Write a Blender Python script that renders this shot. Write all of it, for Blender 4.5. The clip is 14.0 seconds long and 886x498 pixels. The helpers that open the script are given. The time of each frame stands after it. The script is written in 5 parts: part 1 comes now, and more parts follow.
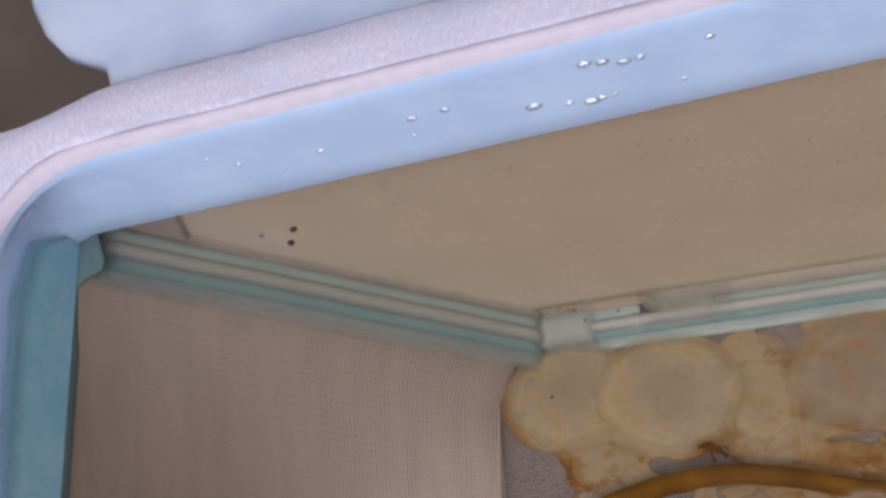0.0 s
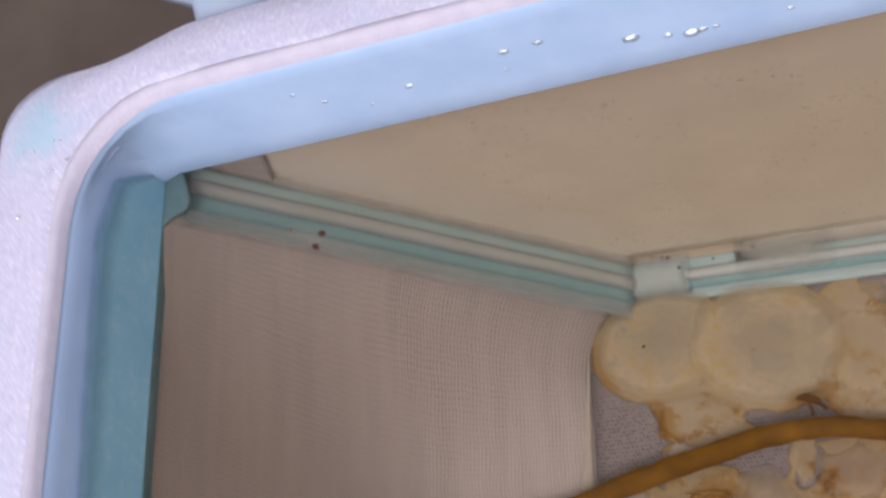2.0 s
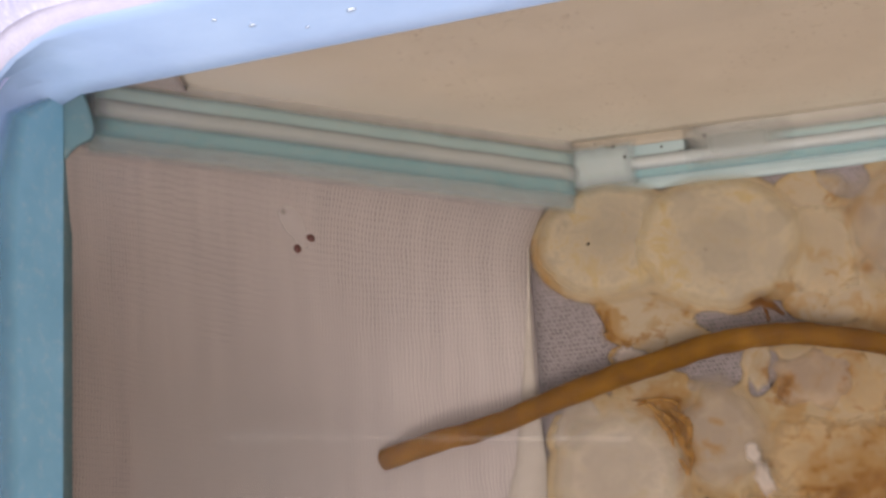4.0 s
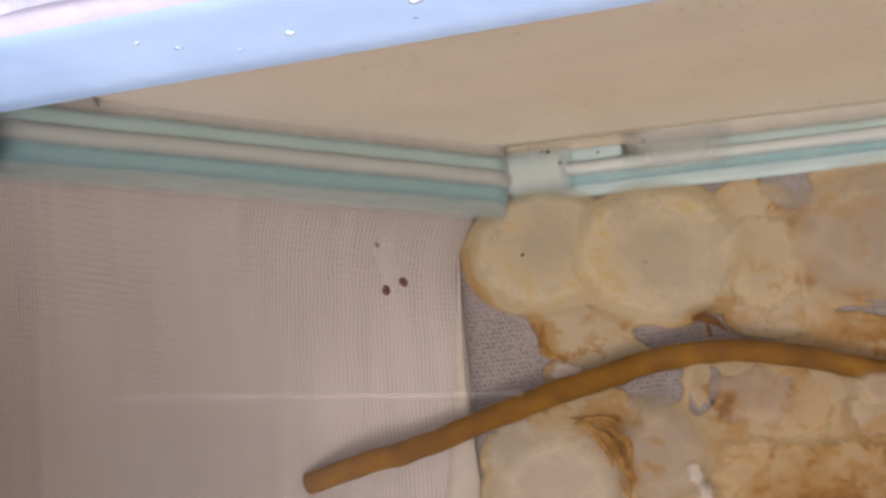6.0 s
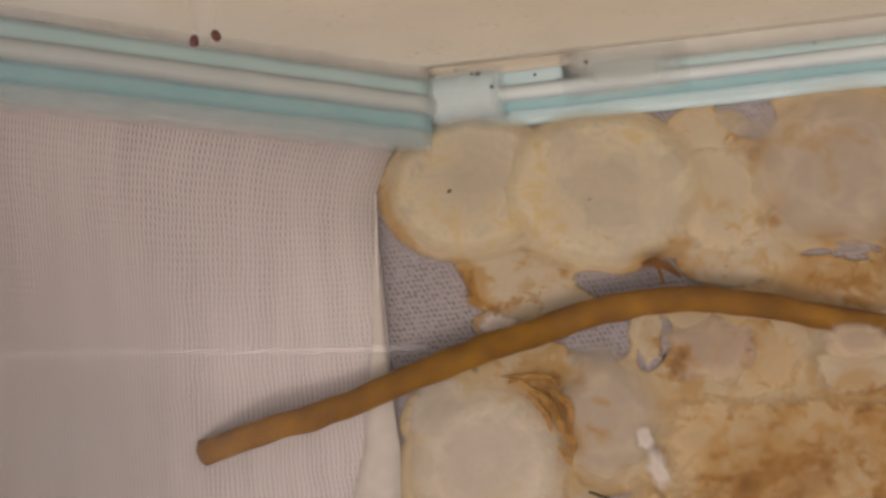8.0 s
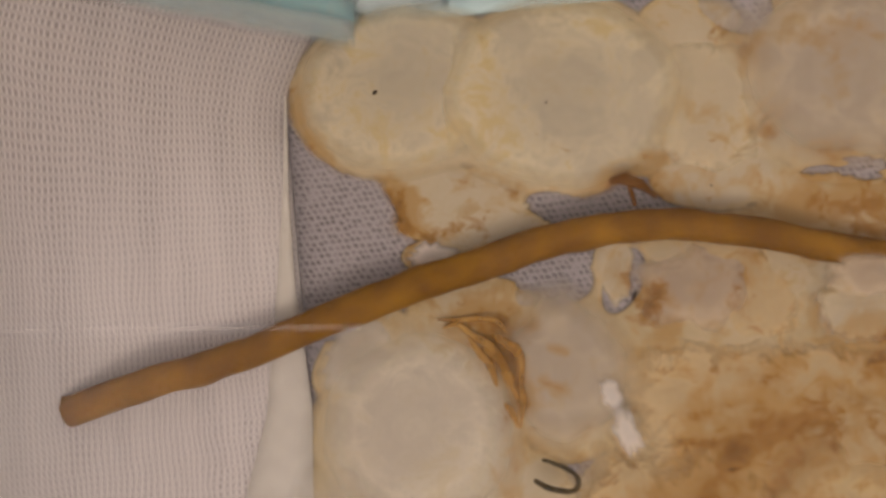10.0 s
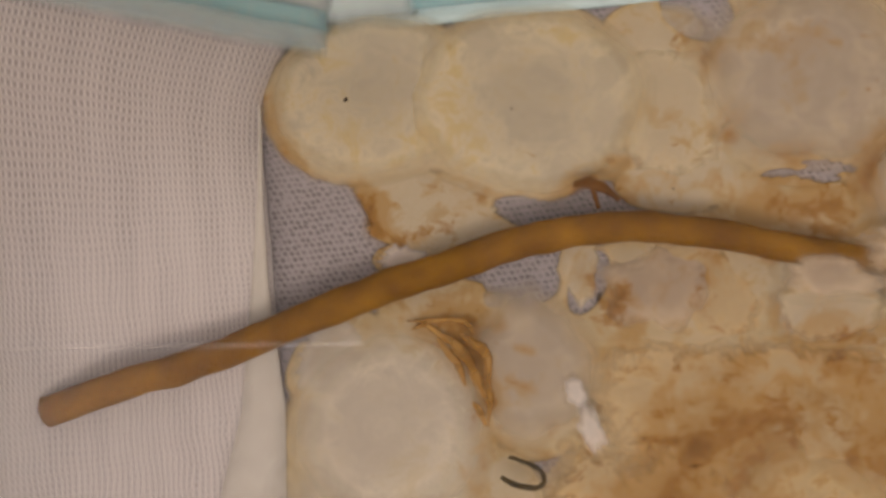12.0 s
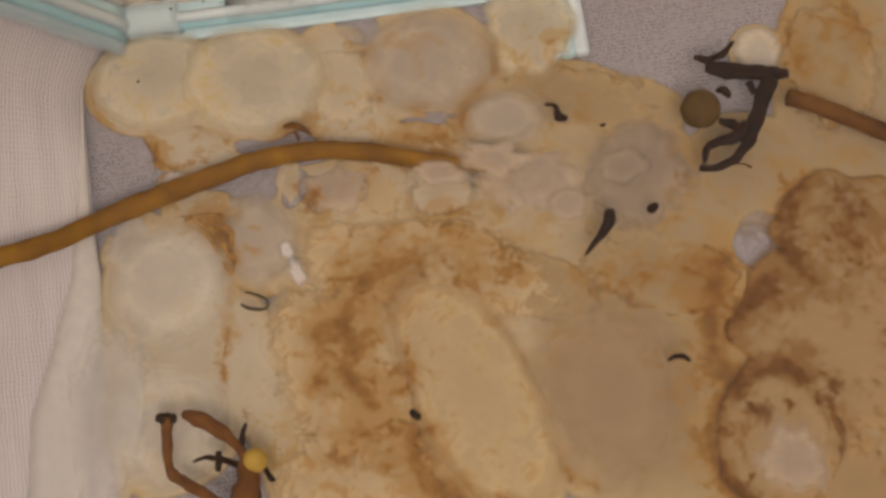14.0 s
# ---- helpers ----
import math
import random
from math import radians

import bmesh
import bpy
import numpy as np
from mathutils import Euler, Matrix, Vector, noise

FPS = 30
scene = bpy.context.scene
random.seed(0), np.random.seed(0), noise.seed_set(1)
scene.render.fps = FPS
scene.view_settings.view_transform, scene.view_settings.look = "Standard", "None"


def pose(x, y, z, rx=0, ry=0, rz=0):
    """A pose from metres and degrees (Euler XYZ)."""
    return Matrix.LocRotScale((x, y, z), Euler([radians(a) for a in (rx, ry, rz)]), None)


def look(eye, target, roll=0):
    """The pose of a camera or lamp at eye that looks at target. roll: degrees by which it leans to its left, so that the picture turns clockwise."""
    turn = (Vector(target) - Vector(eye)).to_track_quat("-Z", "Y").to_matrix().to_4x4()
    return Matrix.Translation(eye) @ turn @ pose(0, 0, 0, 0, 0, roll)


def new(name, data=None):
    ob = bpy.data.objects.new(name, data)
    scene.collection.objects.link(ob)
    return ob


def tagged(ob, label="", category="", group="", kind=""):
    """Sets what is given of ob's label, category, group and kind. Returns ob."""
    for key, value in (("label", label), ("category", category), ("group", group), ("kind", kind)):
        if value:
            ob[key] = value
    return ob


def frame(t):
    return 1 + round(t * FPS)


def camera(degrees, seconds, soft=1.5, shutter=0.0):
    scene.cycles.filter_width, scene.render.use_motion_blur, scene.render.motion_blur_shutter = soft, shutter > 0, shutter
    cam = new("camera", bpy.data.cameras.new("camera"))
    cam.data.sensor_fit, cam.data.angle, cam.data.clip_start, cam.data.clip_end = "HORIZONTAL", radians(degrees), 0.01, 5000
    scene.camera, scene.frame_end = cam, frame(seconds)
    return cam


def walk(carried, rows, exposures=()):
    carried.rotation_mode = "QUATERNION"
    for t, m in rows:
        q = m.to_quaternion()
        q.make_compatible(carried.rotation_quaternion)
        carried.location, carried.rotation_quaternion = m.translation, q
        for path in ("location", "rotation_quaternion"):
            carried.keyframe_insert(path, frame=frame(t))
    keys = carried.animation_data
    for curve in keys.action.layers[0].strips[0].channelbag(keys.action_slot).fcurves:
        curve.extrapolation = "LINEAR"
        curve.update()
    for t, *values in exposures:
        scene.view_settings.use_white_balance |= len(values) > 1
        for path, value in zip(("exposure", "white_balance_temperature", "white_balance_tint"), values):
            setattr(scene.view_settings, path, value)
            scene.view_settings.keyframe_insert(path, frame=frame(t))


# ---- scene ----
cam = camera(36.0, 14.0, soft=3.1)
# seconds, place, turn
PATH = [
    (0, 0.06439, -0.08854, 0.25060, 24.476, 20.274, -2.919),
    (0.5, 0.06293, -0.10090, 0.25000, 28.161, 21.408, -1.235),
    (1, 0.06065, -0.09165, 0.25069, 25.263, 21.892, -1.459),
    (1.5, 0.06312, -0.08828, 0.24934, 24.333, 23.181, -0.687),
    (2, 0.06121, -0.08900, 0.24485, 23.558, 23.374, -1.031),
    (2.5, 0.06018, -0.08358, 0.24471, 22.210, 23.016, -1.398),
    (3, 0.05473, -0.07535, 0.25140, 18.832, 21.716, -1.989),
    (3.5, 0.05442, -0.06415, 0.24272, 15.032, 20.868, -2.819),
    (3.7, 0.05172, -0.06114, 0.24014, 13.821, 19.890, -3.333),
    (5.8, 0.04108, -0.04545, 0.23052, 9.911, 14.809, -5.062),
    (6, 0.03897, -0.04309, 0.22996, 9.711, 13.946, -5.226),
    (6.5, 0.03924, -0.03746, 0.22727, 7.981, 13.623, -5.820),
    (7, 0.03533, -0.04035, 0.22269, 7.972, 11.462, -5.734),
    (7.2, 0.03478, -0.04249, 0.22165, 8.297, 11.035, -5.693),
    (9.3, 0.02140, -0.03547, 0.16649, 6.475, 6.955, -5.756),
    (9.5, 0.02141, -0.03760, 0.16614, 6.655, 6.590, -5.654),
    (10, 0.02502, -0.04336, 0.16492, 7.117, 7.122, -5.618),
    (10.5, 0.02683, -0.04521, 0.16512, 7.203, 7.488, -5.954),
    (11, 0.02617, -0.04571, 0.16510, 7.621, 6.989, -5.961),
    (11.5, 0.02769, -0.04714, 0.16467, 8.165, 7.261, -5.897),
    (12, 0.02995, -0.04628, 0.16802, 7.873, 7.480, -5.784),
    (12.5, 0.03301, -0.04874, 0.18573, 7.823, 6.296, -6.711),
    (13, 0.03680, -0.06550, 0.20745, 9.740, 3.660, -7.330),
    (13.5, 0.04580, -0.09116, 0.22804, 13.446, 2.653, -8.261),
    (14, 0.04294, -0.11963, 0.25262, 16.885, 0.233, -9.464),
]
walk(cam, [(t, pose(x, y, z, rx, ry, rz)) for t, x, y, z, rx, ry, rz in PATH],
     exposures=((0, -1.11, 6300, 12), (1, -1.04, 6280, 12), (2, -0.91, 6290, 12), (3, -0.84, 6300, 12), (3.7, -0.69, 6300, 12), (5.8, -0.54, 6300, 11), (7.2, -0.55, 6300, 11), (9.3, -0.54, 6400, 10), (12, -0.55, 6400, 9), (13, -0.57, 6400, 9), (14, -0.50, 6400, 9)))

# world: a plain bright room with one ceiling lamp
world = bpy.data.worlds.new("room")
scene.world = world
world.use_nodes = True
wbg = world.node_tree.nodes["Background"]
wbg.inputs[0].default_value = (0.96, 0.96, 1.0, 1)
wbg.inputs[1].default_value = 1.06


def area_lamp(name, place, target, size_x, size_y, watts, colour):
    data = bpy.data.lights.new(name, "AREA")
    data.shape, data.size, data.size_y, data.energy, data.color = "RECTANGLE", size_x, size_y, watts, colour
    ob = new(name, data)
    ob.matrix_world = look(place, target)
    return ob


area_lamp("ceiling_lamp", (-0.10, -1.08, 1.10), (0.03, -0.03, 0), 2.1, 1.9, 66.0, (1.0, 0.97, 0.93))
area_lamp("bulb", (0.02, -0.72, 1.06), (0.03, -0.03, 0), 0.17, 0.17, 6.0, (1.0, 0.98, 0.96))


# ---- materials ----
def nodes_of(name):
    mat = bpy.data.materials.new(name)
    mat.use_nodes = True
    nt = mat.node_tree
    return mat, nt, nt.nodes["Principled BSDF"]


def add(nt, kind, **inputs):
    n = nt.nodes.new(kind)
    for key, value in inputs.items():
        n.inputs[key.replace("_", " ")].default_value = value
    return n


def ramp(nt, source, stops):
    n = nt.nodes.new("ShaderNodeValToRGB")
    els = n.color_ramp.elements
    while len(els) < len(stops):
        els.new(0.5)
    for e, (p, c) in zip(els, stops):
        e.position, e.color = p, (*c, 1)
    nt.links.new(source, n.inputs[0])
    return n


def mixed(nt, fac, a, b):
    n = nt.nodes.new("ShaderNodeMix")
    n.data_type = "RGBA"
    for sock, v in ((n.inputs[0], fac), (n.inputs[6], a), (n.inputs[7], b)):
        if isinstance(v, (int, float)):
            sock.default_value = v
        elif isinstance(v, tuple):
            sock.default_value = (*v, 1)
        else:
            nt.links.new(v, sock)
    return n.outputs[2]


def maths(nt, op, a, b=0.0, c=None):
    n = nt.nodes.new("ShaderNodeMath")
    n.operation = op
    for sock, v in zip(n.inputs, (a, b, c)):
        if v is None:
            continue
        if isinstance(v, (int, float)):
            sock.default_value = v
        else:
            nt.links.new(v, sock)
    return n.outputs[0]


def noise_tex(nt, scale, detail=3.0, rough=0.55, coords=None, distort=0.0):
    n = nt.nodes.new("ShaderNodeTexNoise")
    n.inputs["Scale"].default_value, n.inputs["Detail"].default_value, n.inputs["Roughness"].default_value = scale, detail, rough
    n.inputs["Distortion"].default_value = distort
    if coords is None:
        coords = nt.nodes.new("ShaderNodeTexCoord").outputs["Object"]
    nt.links.new(coords, n.inputs["Vector"])
    return n.outputs["Fac"]


def bumped(nt, bsdf, height, strength, distance):
    n = nt.nodes.new("ShaderNodeBump")
    n.inputs["Strength"].default_value, n.inputs["Distance"].default_value = strength, distance
    nt.links.new(height, n.inputs["Height"])
    nt.links.new(n.outputs[0], bsdf.inputs["Normal"])


def plain(name, a, b, scale, rough, bump=0.2, dist=0.0003, alpha=1.0, **extra):
    mat, nt, p = nodes_of(name)
    f = noise_tex(nt, scale, 5.0)
    c = ramp(nt, f, ((0.3, a), (0.7, b)))
    nt.links.new(c.outputs[0], p.inputs["Base Color"])
    p.inputs["Roughness"].default_value, p.inputs["Alpha"].default_value = rough, alpha
    for key, value in extra.items():
        p.inputs[key.replace("_", " ")].default_value = value
    bumped(nt, p, noise_tex(nt, scale * 4, 4.0), bump, dist)
    return mat


def woven(name, thread, gap, pitch, tint):
    """Plain weave: threads over and under in two directions, with open gaps, loose and uneven."""
    mat, nt, p = nodes_of(name)
    uv = nt.nodes.new("ShaderNodeTexCoord").outputs["UV"]
    wob = nt.nodes.new("ShaderNodeVectorMath")
    wob.operation = "MULTIPLY_ADD"
    nz = nt.nodes.new("ShaderNodeTexNoise")
    nz.inputs["Scale"].default_value, nz.inputs["Detail"].default_value = 190, 4
    nt.links.new(uv, nz.inputs["Vector"])
    nt.links.new(nz.outputs["Color"], wob.inputs[0])
    wob.inputs[1].default_value = (pitch * 1.8, pitch * 1.8, 0)
    nt.links.new(uv, wob.inputs[2])
    sep = nt.nodes.new("ShaderNodeSeparateXYZ")
    nt.links.new(wob.outputs[0], sep.inputs[0])
    su = maths(nt, "SINE", maths(nt, "MULTIPLY", sep.outputs[0], 2 * math.pi / pitch))
    sv = maths(nt, "SINE", maths(nt, "MULTIPLY", sep.outputs[1], 2 * math.pi / (pitch * 1.3)))
    both = maths(nt, "MULTIPLY", su, sv)
    cells = maths(nt, "ADD", maths(nt, "MULTIPLY", both, 0.25), maths(nt, "MULTIPLY", su, 0.22))
    strong = ramp(nt, noise_tex(nt, 45, 3.0, coords=uv), ((0.30, (0.62,) * 3), (0.68, (1.10,) * 3)))
    cells = maths(nt, "ADD", maths(nt, "MULTIPLY", cells, strong.outputs[0]), 0.5)
    c = ramp(nt, cells, ((0.12, gap), (0.62, thread)))
    ribs = nt.nodes.new("ShaderNodeMapping")
    ribs.inputs["Scale"].default_value = (1.0, 0.12, 1.0)
    nt.links.new(uv, ribs.inputs["Vector"])
    bands = ramp(nt, noise_tex(nt, 260, 4.0, 0.6, ribs.outputs[0]), ((0.35, (0.0,) * 3), (0.65, (1.0,) * 3)))
    big = ramp(nt, noise_tex(nt, 28, 3.0, coords=uv), ((0.3, (0.0,) * 3), (0.75, (1.0,) * 3)))
    col = mixed(nt, maths(nt, "MULTIPLY", big.outputs[0], 0.35), c.outputs[0], tint)
    col = mixed(nt, maths(nt, "MULTIPLY", bands.outputs[0], 0.30), col, tuple(1.15 * c for c in thread))
    nt.links.new(col, p.inputs["Base Color"])
    p.inputs["Roughness"].default_value = 0.85
    bumped(nt, p, cells, 0.6, 0.00025)
    return mat


def knit(name, thread, hole, pitch):
    """A knitted net with small rounded holes."""
    mat, nt, p = nodes_of(name)
    uv = nt.nodes.new("ShaderNodeTexCoord").outputs["UV"]
    v = nt.nodes.new("ShaderNodeTexVoronoi")
    v.inputs["Scale"].default_value, v.inputs["Randomness"].default_value = 1 / pitch, 0.32
    sep, lay = nt.nodes.new("ShaderNodeSeparateXYZ"), nt.nodes.new("ShaderNodeCombineXYZ")
    nt.links.new(uv, sep.inputs[0])
    nt.links.new(maths(nt, "MULTIPLY_ADD", sep.outputs[1], 0.5, sep.outputs[0]), lay.inputs[0])
    nt.links.new(sep.outputs[1], lay.inputs[1])
    nt.links.new(lay.outputs[0], v.inputs["Vector"])
    c = ramp(nt, v.outputs["Distance"], ((0.14, hole), (0.46, thread)))
    veil = ramp(nt, noise_tex(nt, 90, 3.0, coords=uv), ((0.48, (0.0,) * 3), (0.78, (0.40,) * 3)))
    col = mixed(nt, veil.outputs[0], c.outputs[0], thread)
    nt.links.new(col, p.inputs["Base Color"])
    p.inputs["Roughness"].default_value = 0.8
    bumped(nt, p, v.outputs["Distance"], 0.6, 0.0003)
    return mat


def tissue(name, pale, cream, brown, stain, edge_stain, alpha_lo, alpha_hi, mid=(0.62, 0.565, 0.485), scale=60.0, fade_from=0.93, fade_to=1.0, ragged=0.0):
    """Soft water-logged plant flesh: cream clouds, a greyer see-through middle, crisp brown flecks, a thin ochre rim."""
    mat, nt, p = nodes_of(name)
    tc = nt.nodes.new("ShaderNodeTexCoord")
    info = nt.nodes.new("ShaderNodeObjectInfo")
    off = nt.nodes.new("ShaderNodeVectorMath")
    off.operation = "ADD"
    nt.links.new(tc.outputs["Object"], off.inputs[0])
    nt.links.new(info.outputs["Random"], off.inputs[1])
    co = off.outputs[0]
    place = nt.nodes.new("ShaderNodeNewGeometry").outputs["Position"]
    edge = nt.nodes.new("ShaderNodeAttribute")
    edge.attribute_name = "rim"
    e = edge.outputs["Fac"]
    field = nt.nodes.new("ShaderNodeAttribute")
    field.attribute_name = "stain"
    f = maths(nt, "MULTIPLY", field.outputs["Fac"], 1.1)

    def swing(source, amount):
        return maths(nt, "MULTIPLY", maths(nt, "SUBTRACT", source, 0.5), amount)

    cloud = noise_tex(nt, scale * 1.3, 5.0, 0.6, co, 0.6)
    blot = noise_tex(nt, scale * 3.2, 7.0, 0.62, co, 0.5)
    fine = noise_tex(nt, 1100, 5.0, 0.68, place)
    turn = nt.nodes.new("ShaderNodeMapping")
    turn.inputs["Rotation"].default_value, turn.inputs["Scale"].default_value = (0, 0, 0.95), (0.80, 1.0, 1.0)
    nt.links.new(place, turn.inputs["Vector"])
    flecks = noise_tex(nt, 430, 10.0, 0.70, turn.outputs[0], 0.5)
    drift = noise_tex(nt, 130, 4.0, 0.6, place, 0.8)
    # flesh: cream clouds, then the greyer middle
    patchy = noise_tex(nt, 230, 6.0, 0.62, place, 1.0)
    base = ramp(nt, maths(nt, "ADD", maths(nt, "ADD", blot, swing(cloud, 0.4)), swing(patchy, 1.0)),
                ((0.34, tuple(0.60 * a + 0.34 * c for a, c in zip(mid, pale))), (0.46, pale), (0.55, tuple(1.12 * c for c in pale)), (0.70, cream)))
    inner = ramp(nt, maths(nt, "ADD", e, maths(nt, "ADD", swing(cloud, 1.5), swing(patchy, 0.7))), ((0.30, (0.8,) * 3), (0.80, (0.0,) * 3)))
    col = mixed(nt, inner.outputs[0], base.outputs[0], mid)
    growth = nt.nodes.new("ShaderNodeTexNoise")
    growth.noise_dimensions = "1D"
    growth.inputs["Scale"].default_value, growth.inputs["Detail"].default_value = 5.0, 2.0
    nt.links.new(maths(nt, "ADD", maths(nt, "ADD", e, maths(nt, "ADD", swing(blot, 0.25), swing(cloud, 0.6))), info.outputs["Random"]), growth.inputs["W"])
    rings = ramp(nt, growth.outputs["Fac"], ((0.46, (0.0,) * 3), (0.70, (0.42,) * 3)))
    col = mixed(nt, rings.outputs[0], col, tuple(1.10 * c for c in pale))
    tone = nt.nodes.new("ShaderNodeAttribute")
    tone.attribute_name = "tone"
    col = mixed(nt, tone.outputs["Fac"], col, (0.755, 0.695, 0.565))
    # light falloff to the right, put into the flesh colour
    dimming = nt.nodes.new("ShaderNodeAttribute")
    dimming.attribute_name = "dimmed"
    col = mixed(nt, dimming.outputs["Fac"], col, (0.53, 0.405, 0.235))
    skin = ramp(nt, maths(nt, "ADD", e, swing(blot, 0.25)), ((0.70, (0.0,) * 3), (0.95, (0.55,) * 3)))
    col = mixed(nt, skin.outputs[0], col, cream)
    # ochre film, crisp flecks and their dark cores
    rimmed = maths(nt, "MULTIPLY", maths(nt, "POWER", e, 14.0), edge_stain)
    both = maths(nt, "ADD", f, rimmed)
    wide = nt.nodes.new("ShaderNodeAttribute")
    wide.attribute_name = "halo"
    soft_level = maths(nt, "ADD", maths(nt, "ADD", maths(nt, "MULTIPLY", wide.outputs["Fac"], 1.15), rimmed), maths(nt, "ADD", maths(nt, "ADD", swing(blot, 1.5), swing(patchy, 1.5)), stain - 0.20))
    warm = ramp(nt, soft_level, ((0.02, (0.0,) * 3), (0.44, (0.88,) * 3)))
    ochre = tuple(0.48 * a + 0.52 * c for a, c in zip(brown, cream))
    col = mixed(nt, warm.outputs[0], col, ochre)
    level = maths(nt, "ADD", both, maths(nt, "ADD", maths(nt, "ADD", swing(flecks, 2.2), swing(drift, 1.5)), stain - 0.15))
    m = ramp(nt, level, ((0.30, (0.0,) * 3), (0.56, (0.80,) * 3)))
    core = ramp(nt, level, ((0.58, (0.0,) * 3), (0.95, (0.6,) * 3)))
    col = mixed(nt, m.outputs[0], col, brown)
    col = mixed(nt, core.outputs[0], col, tuple(0.5 * c for c in brown))
    grain = ramp(nt, fine, ((0.38, (0.0,) * 3), (0.66, (0.16,) * 3)))
    col = mixed(nt, grain.outputs[0], col, tuple(0.80 * c for c in cream))
    nt.links.new(col, p.inputs["Base Color"])
    p.inputs["Roughness"].default_value = 0.6
    p.inputs["Specular IOR Level"].default_value = 0.12
    clear = maths(nt, "SUBTRACT", 1.0, e)
    body = ramp(nt, maths(nt, "ADD", maths(nt, "MULTIPLY", clear, 0.45), maths(nt, "MULTIPLY", cloud, 0.7)), ((0.25, (alpha_hi,) * 3), (0.75, (alpha_lo,) * 3)))
    torn = maths(nt, "ADD", swing(patchy, ragged), swing(flecks, 0.6 * ragged))
    fade = ramp(nt, maths(nt, "MAXIMUM", maths(nt, "ADD", maths(nt, "ADD", e, swing(fine, 0.05)), torn), maths(nt, "SUBTRACT", maths(nt, "MULTIPLY", e, 12.0), 10.6)), ((fade_from, (1.0,) * 3), (fade_to, (0.0,) * 3)))
    al = maths(nt, "MULTIPLY", maths(nt, "MAXIMUM", body.outputs[0], m.outputs[0]), fade.outputs[0])
    bumped(nt, p, maths(nt, "ADD", blot, maths(nt, "MULTIPLY", fine, 0.3)), 0.16, 0.0006)
    thin = nt.nodes.new("ShaderNodeBsdfTranslucent")
    nt.links.new(col, thin.inputs[0])
    mx = add(nt, "ShaderNodeMixShader", Fac=0.35)
    nt.links.new(p.outputs[0], mx.inputs[1])
    nt.links.new(thin.outputs[0], mx.inputs[2])
    tr = add(nt, "ShaderNodeBsdfTransparent")
    out = add(nt, "ShaderNodeMixShader")
    nt.links.new(al, out.inputs[0])
    nt.links.new(tr.outputs[0], out.inputs[1])
    nt.links.new(mx.outputs[0], out.inputs[2])
    nt.links.new(out.outputs[0], nt.nodes["Material Output"].inputs[0])
    return mat


def milky(name, a, b, rough=0.5, most=1.0):
    """Soft frosted plastic that thins out towards a feathered edge."""
    mat, nt, p = nodes_of(name)
    edge = nt.nodes.new("ShaderNodeAttribute")
    edge.attribute_name = "rim"
    c = ramp(nt, noise_tex(nt, 130, 5.0, 0.6), ((0.3, a), (0.7, b)))
    silt = ramp(nt, noise_tex(nt, 700, 4.0, 0.6), ((0.52, (0.0,) * 3), (0.75, (0.22,) * 3)))
    nt.links.new(mixed(nt, silt.outputs[0], c.outputs[0], (0.60, 0.58, 0.52)), p.inputs["Base Color"])
    p.inputs["Roughness"].default_value, p.inputs["Specular IOR Level"].default_value = rough, 0.2
    thin = ramp(nt, maths(nt, "ADD", edge.outputs["Fac"], maths(nt, "MULTIPLY", maths(nt, "SUBTRACT", noise_tex(nt, 260, 4.0), 0.5), 0.25)), ((0.08, (most,) * 3), (0.95, (0.0,) * 3)))
    nt.links.new(thin.outputs[0], p.inputs["Alpha"])
    bumped(nt, p, noise_tex(nt, 500, 4.0), 0.1, 0.0003)
    return mat


def frosted_cloth():
    """Wet lilac-white gauze: short upright threads, a bluish soaked patch at the corner."""
    mat, nt, p = nodes_of("frosted_cloth")
    co = nt.nodes.new("ShaderNodeTexCoord").outputs["Object"]
    uv = nt.nodes.new("ShaderNodeTexCoord").outputs["UV"]
    lay = nt.nodes.new("ShaderNodeMapping")
    lay.inputs["Scale"].default_value = (1.0, 0.22, 1.0)
    nt.links.new(uv, lay.inputs["Vector"])
    threads = noise_tex(nt, 1900, 3.0, 0.55, lay.outputs[0], 0.3)
    c = ramp(nt, threads, ((0.34, (0.46, 0.435, 0.60)), (0.52, (0.525, 0.49, 0.64)), (0.68, (0.61, 0.575, 0.70))))
    big = ramp(nt, noise_tex(nt, 42, 4.0, 0.6, co, 0.5), ((0.46, (0.0,) * 3), (0.74, (0.75,) * 3)))
    col = mixed(nt, big.outputs[0], c.outputs[0], (0.44, 0.49, 0.66))
    far = nt.nodes.new("ShaderNodeVectorMath")
    far.operation = "DISTANCE"
    nt.links.new(co, far.inputs[0])
    far.inputs[1].default_value = (-0.0632, 0.0105, 0.104)
    wet = ramp(nt, maths(nt, "ADD", maths(nt, "MULTIPLY", far.outputs["Value"], 100.0), maths(nt, "MULTIPLY", maths(nt, "SUBTRACT", noise_tex(nt, 260, 4.0, 0.6, co), 0.5), 1.2)), ((0.18, (0.85,) * 3), (0.72, (0.0,) * 3)))
    col = mixed(nt, wet.outputs[0], col, (0.36, 0.50, 0.64))
    nt.links.new(col, p.inputs["Base Color"])
    p.inputs["Roughness"].default_value, p.inputs["Specular IOR Level"].default_value = 0.62, 0.35
    bumped(nt, p, threads, 0.3, 0.0003)
    return mat


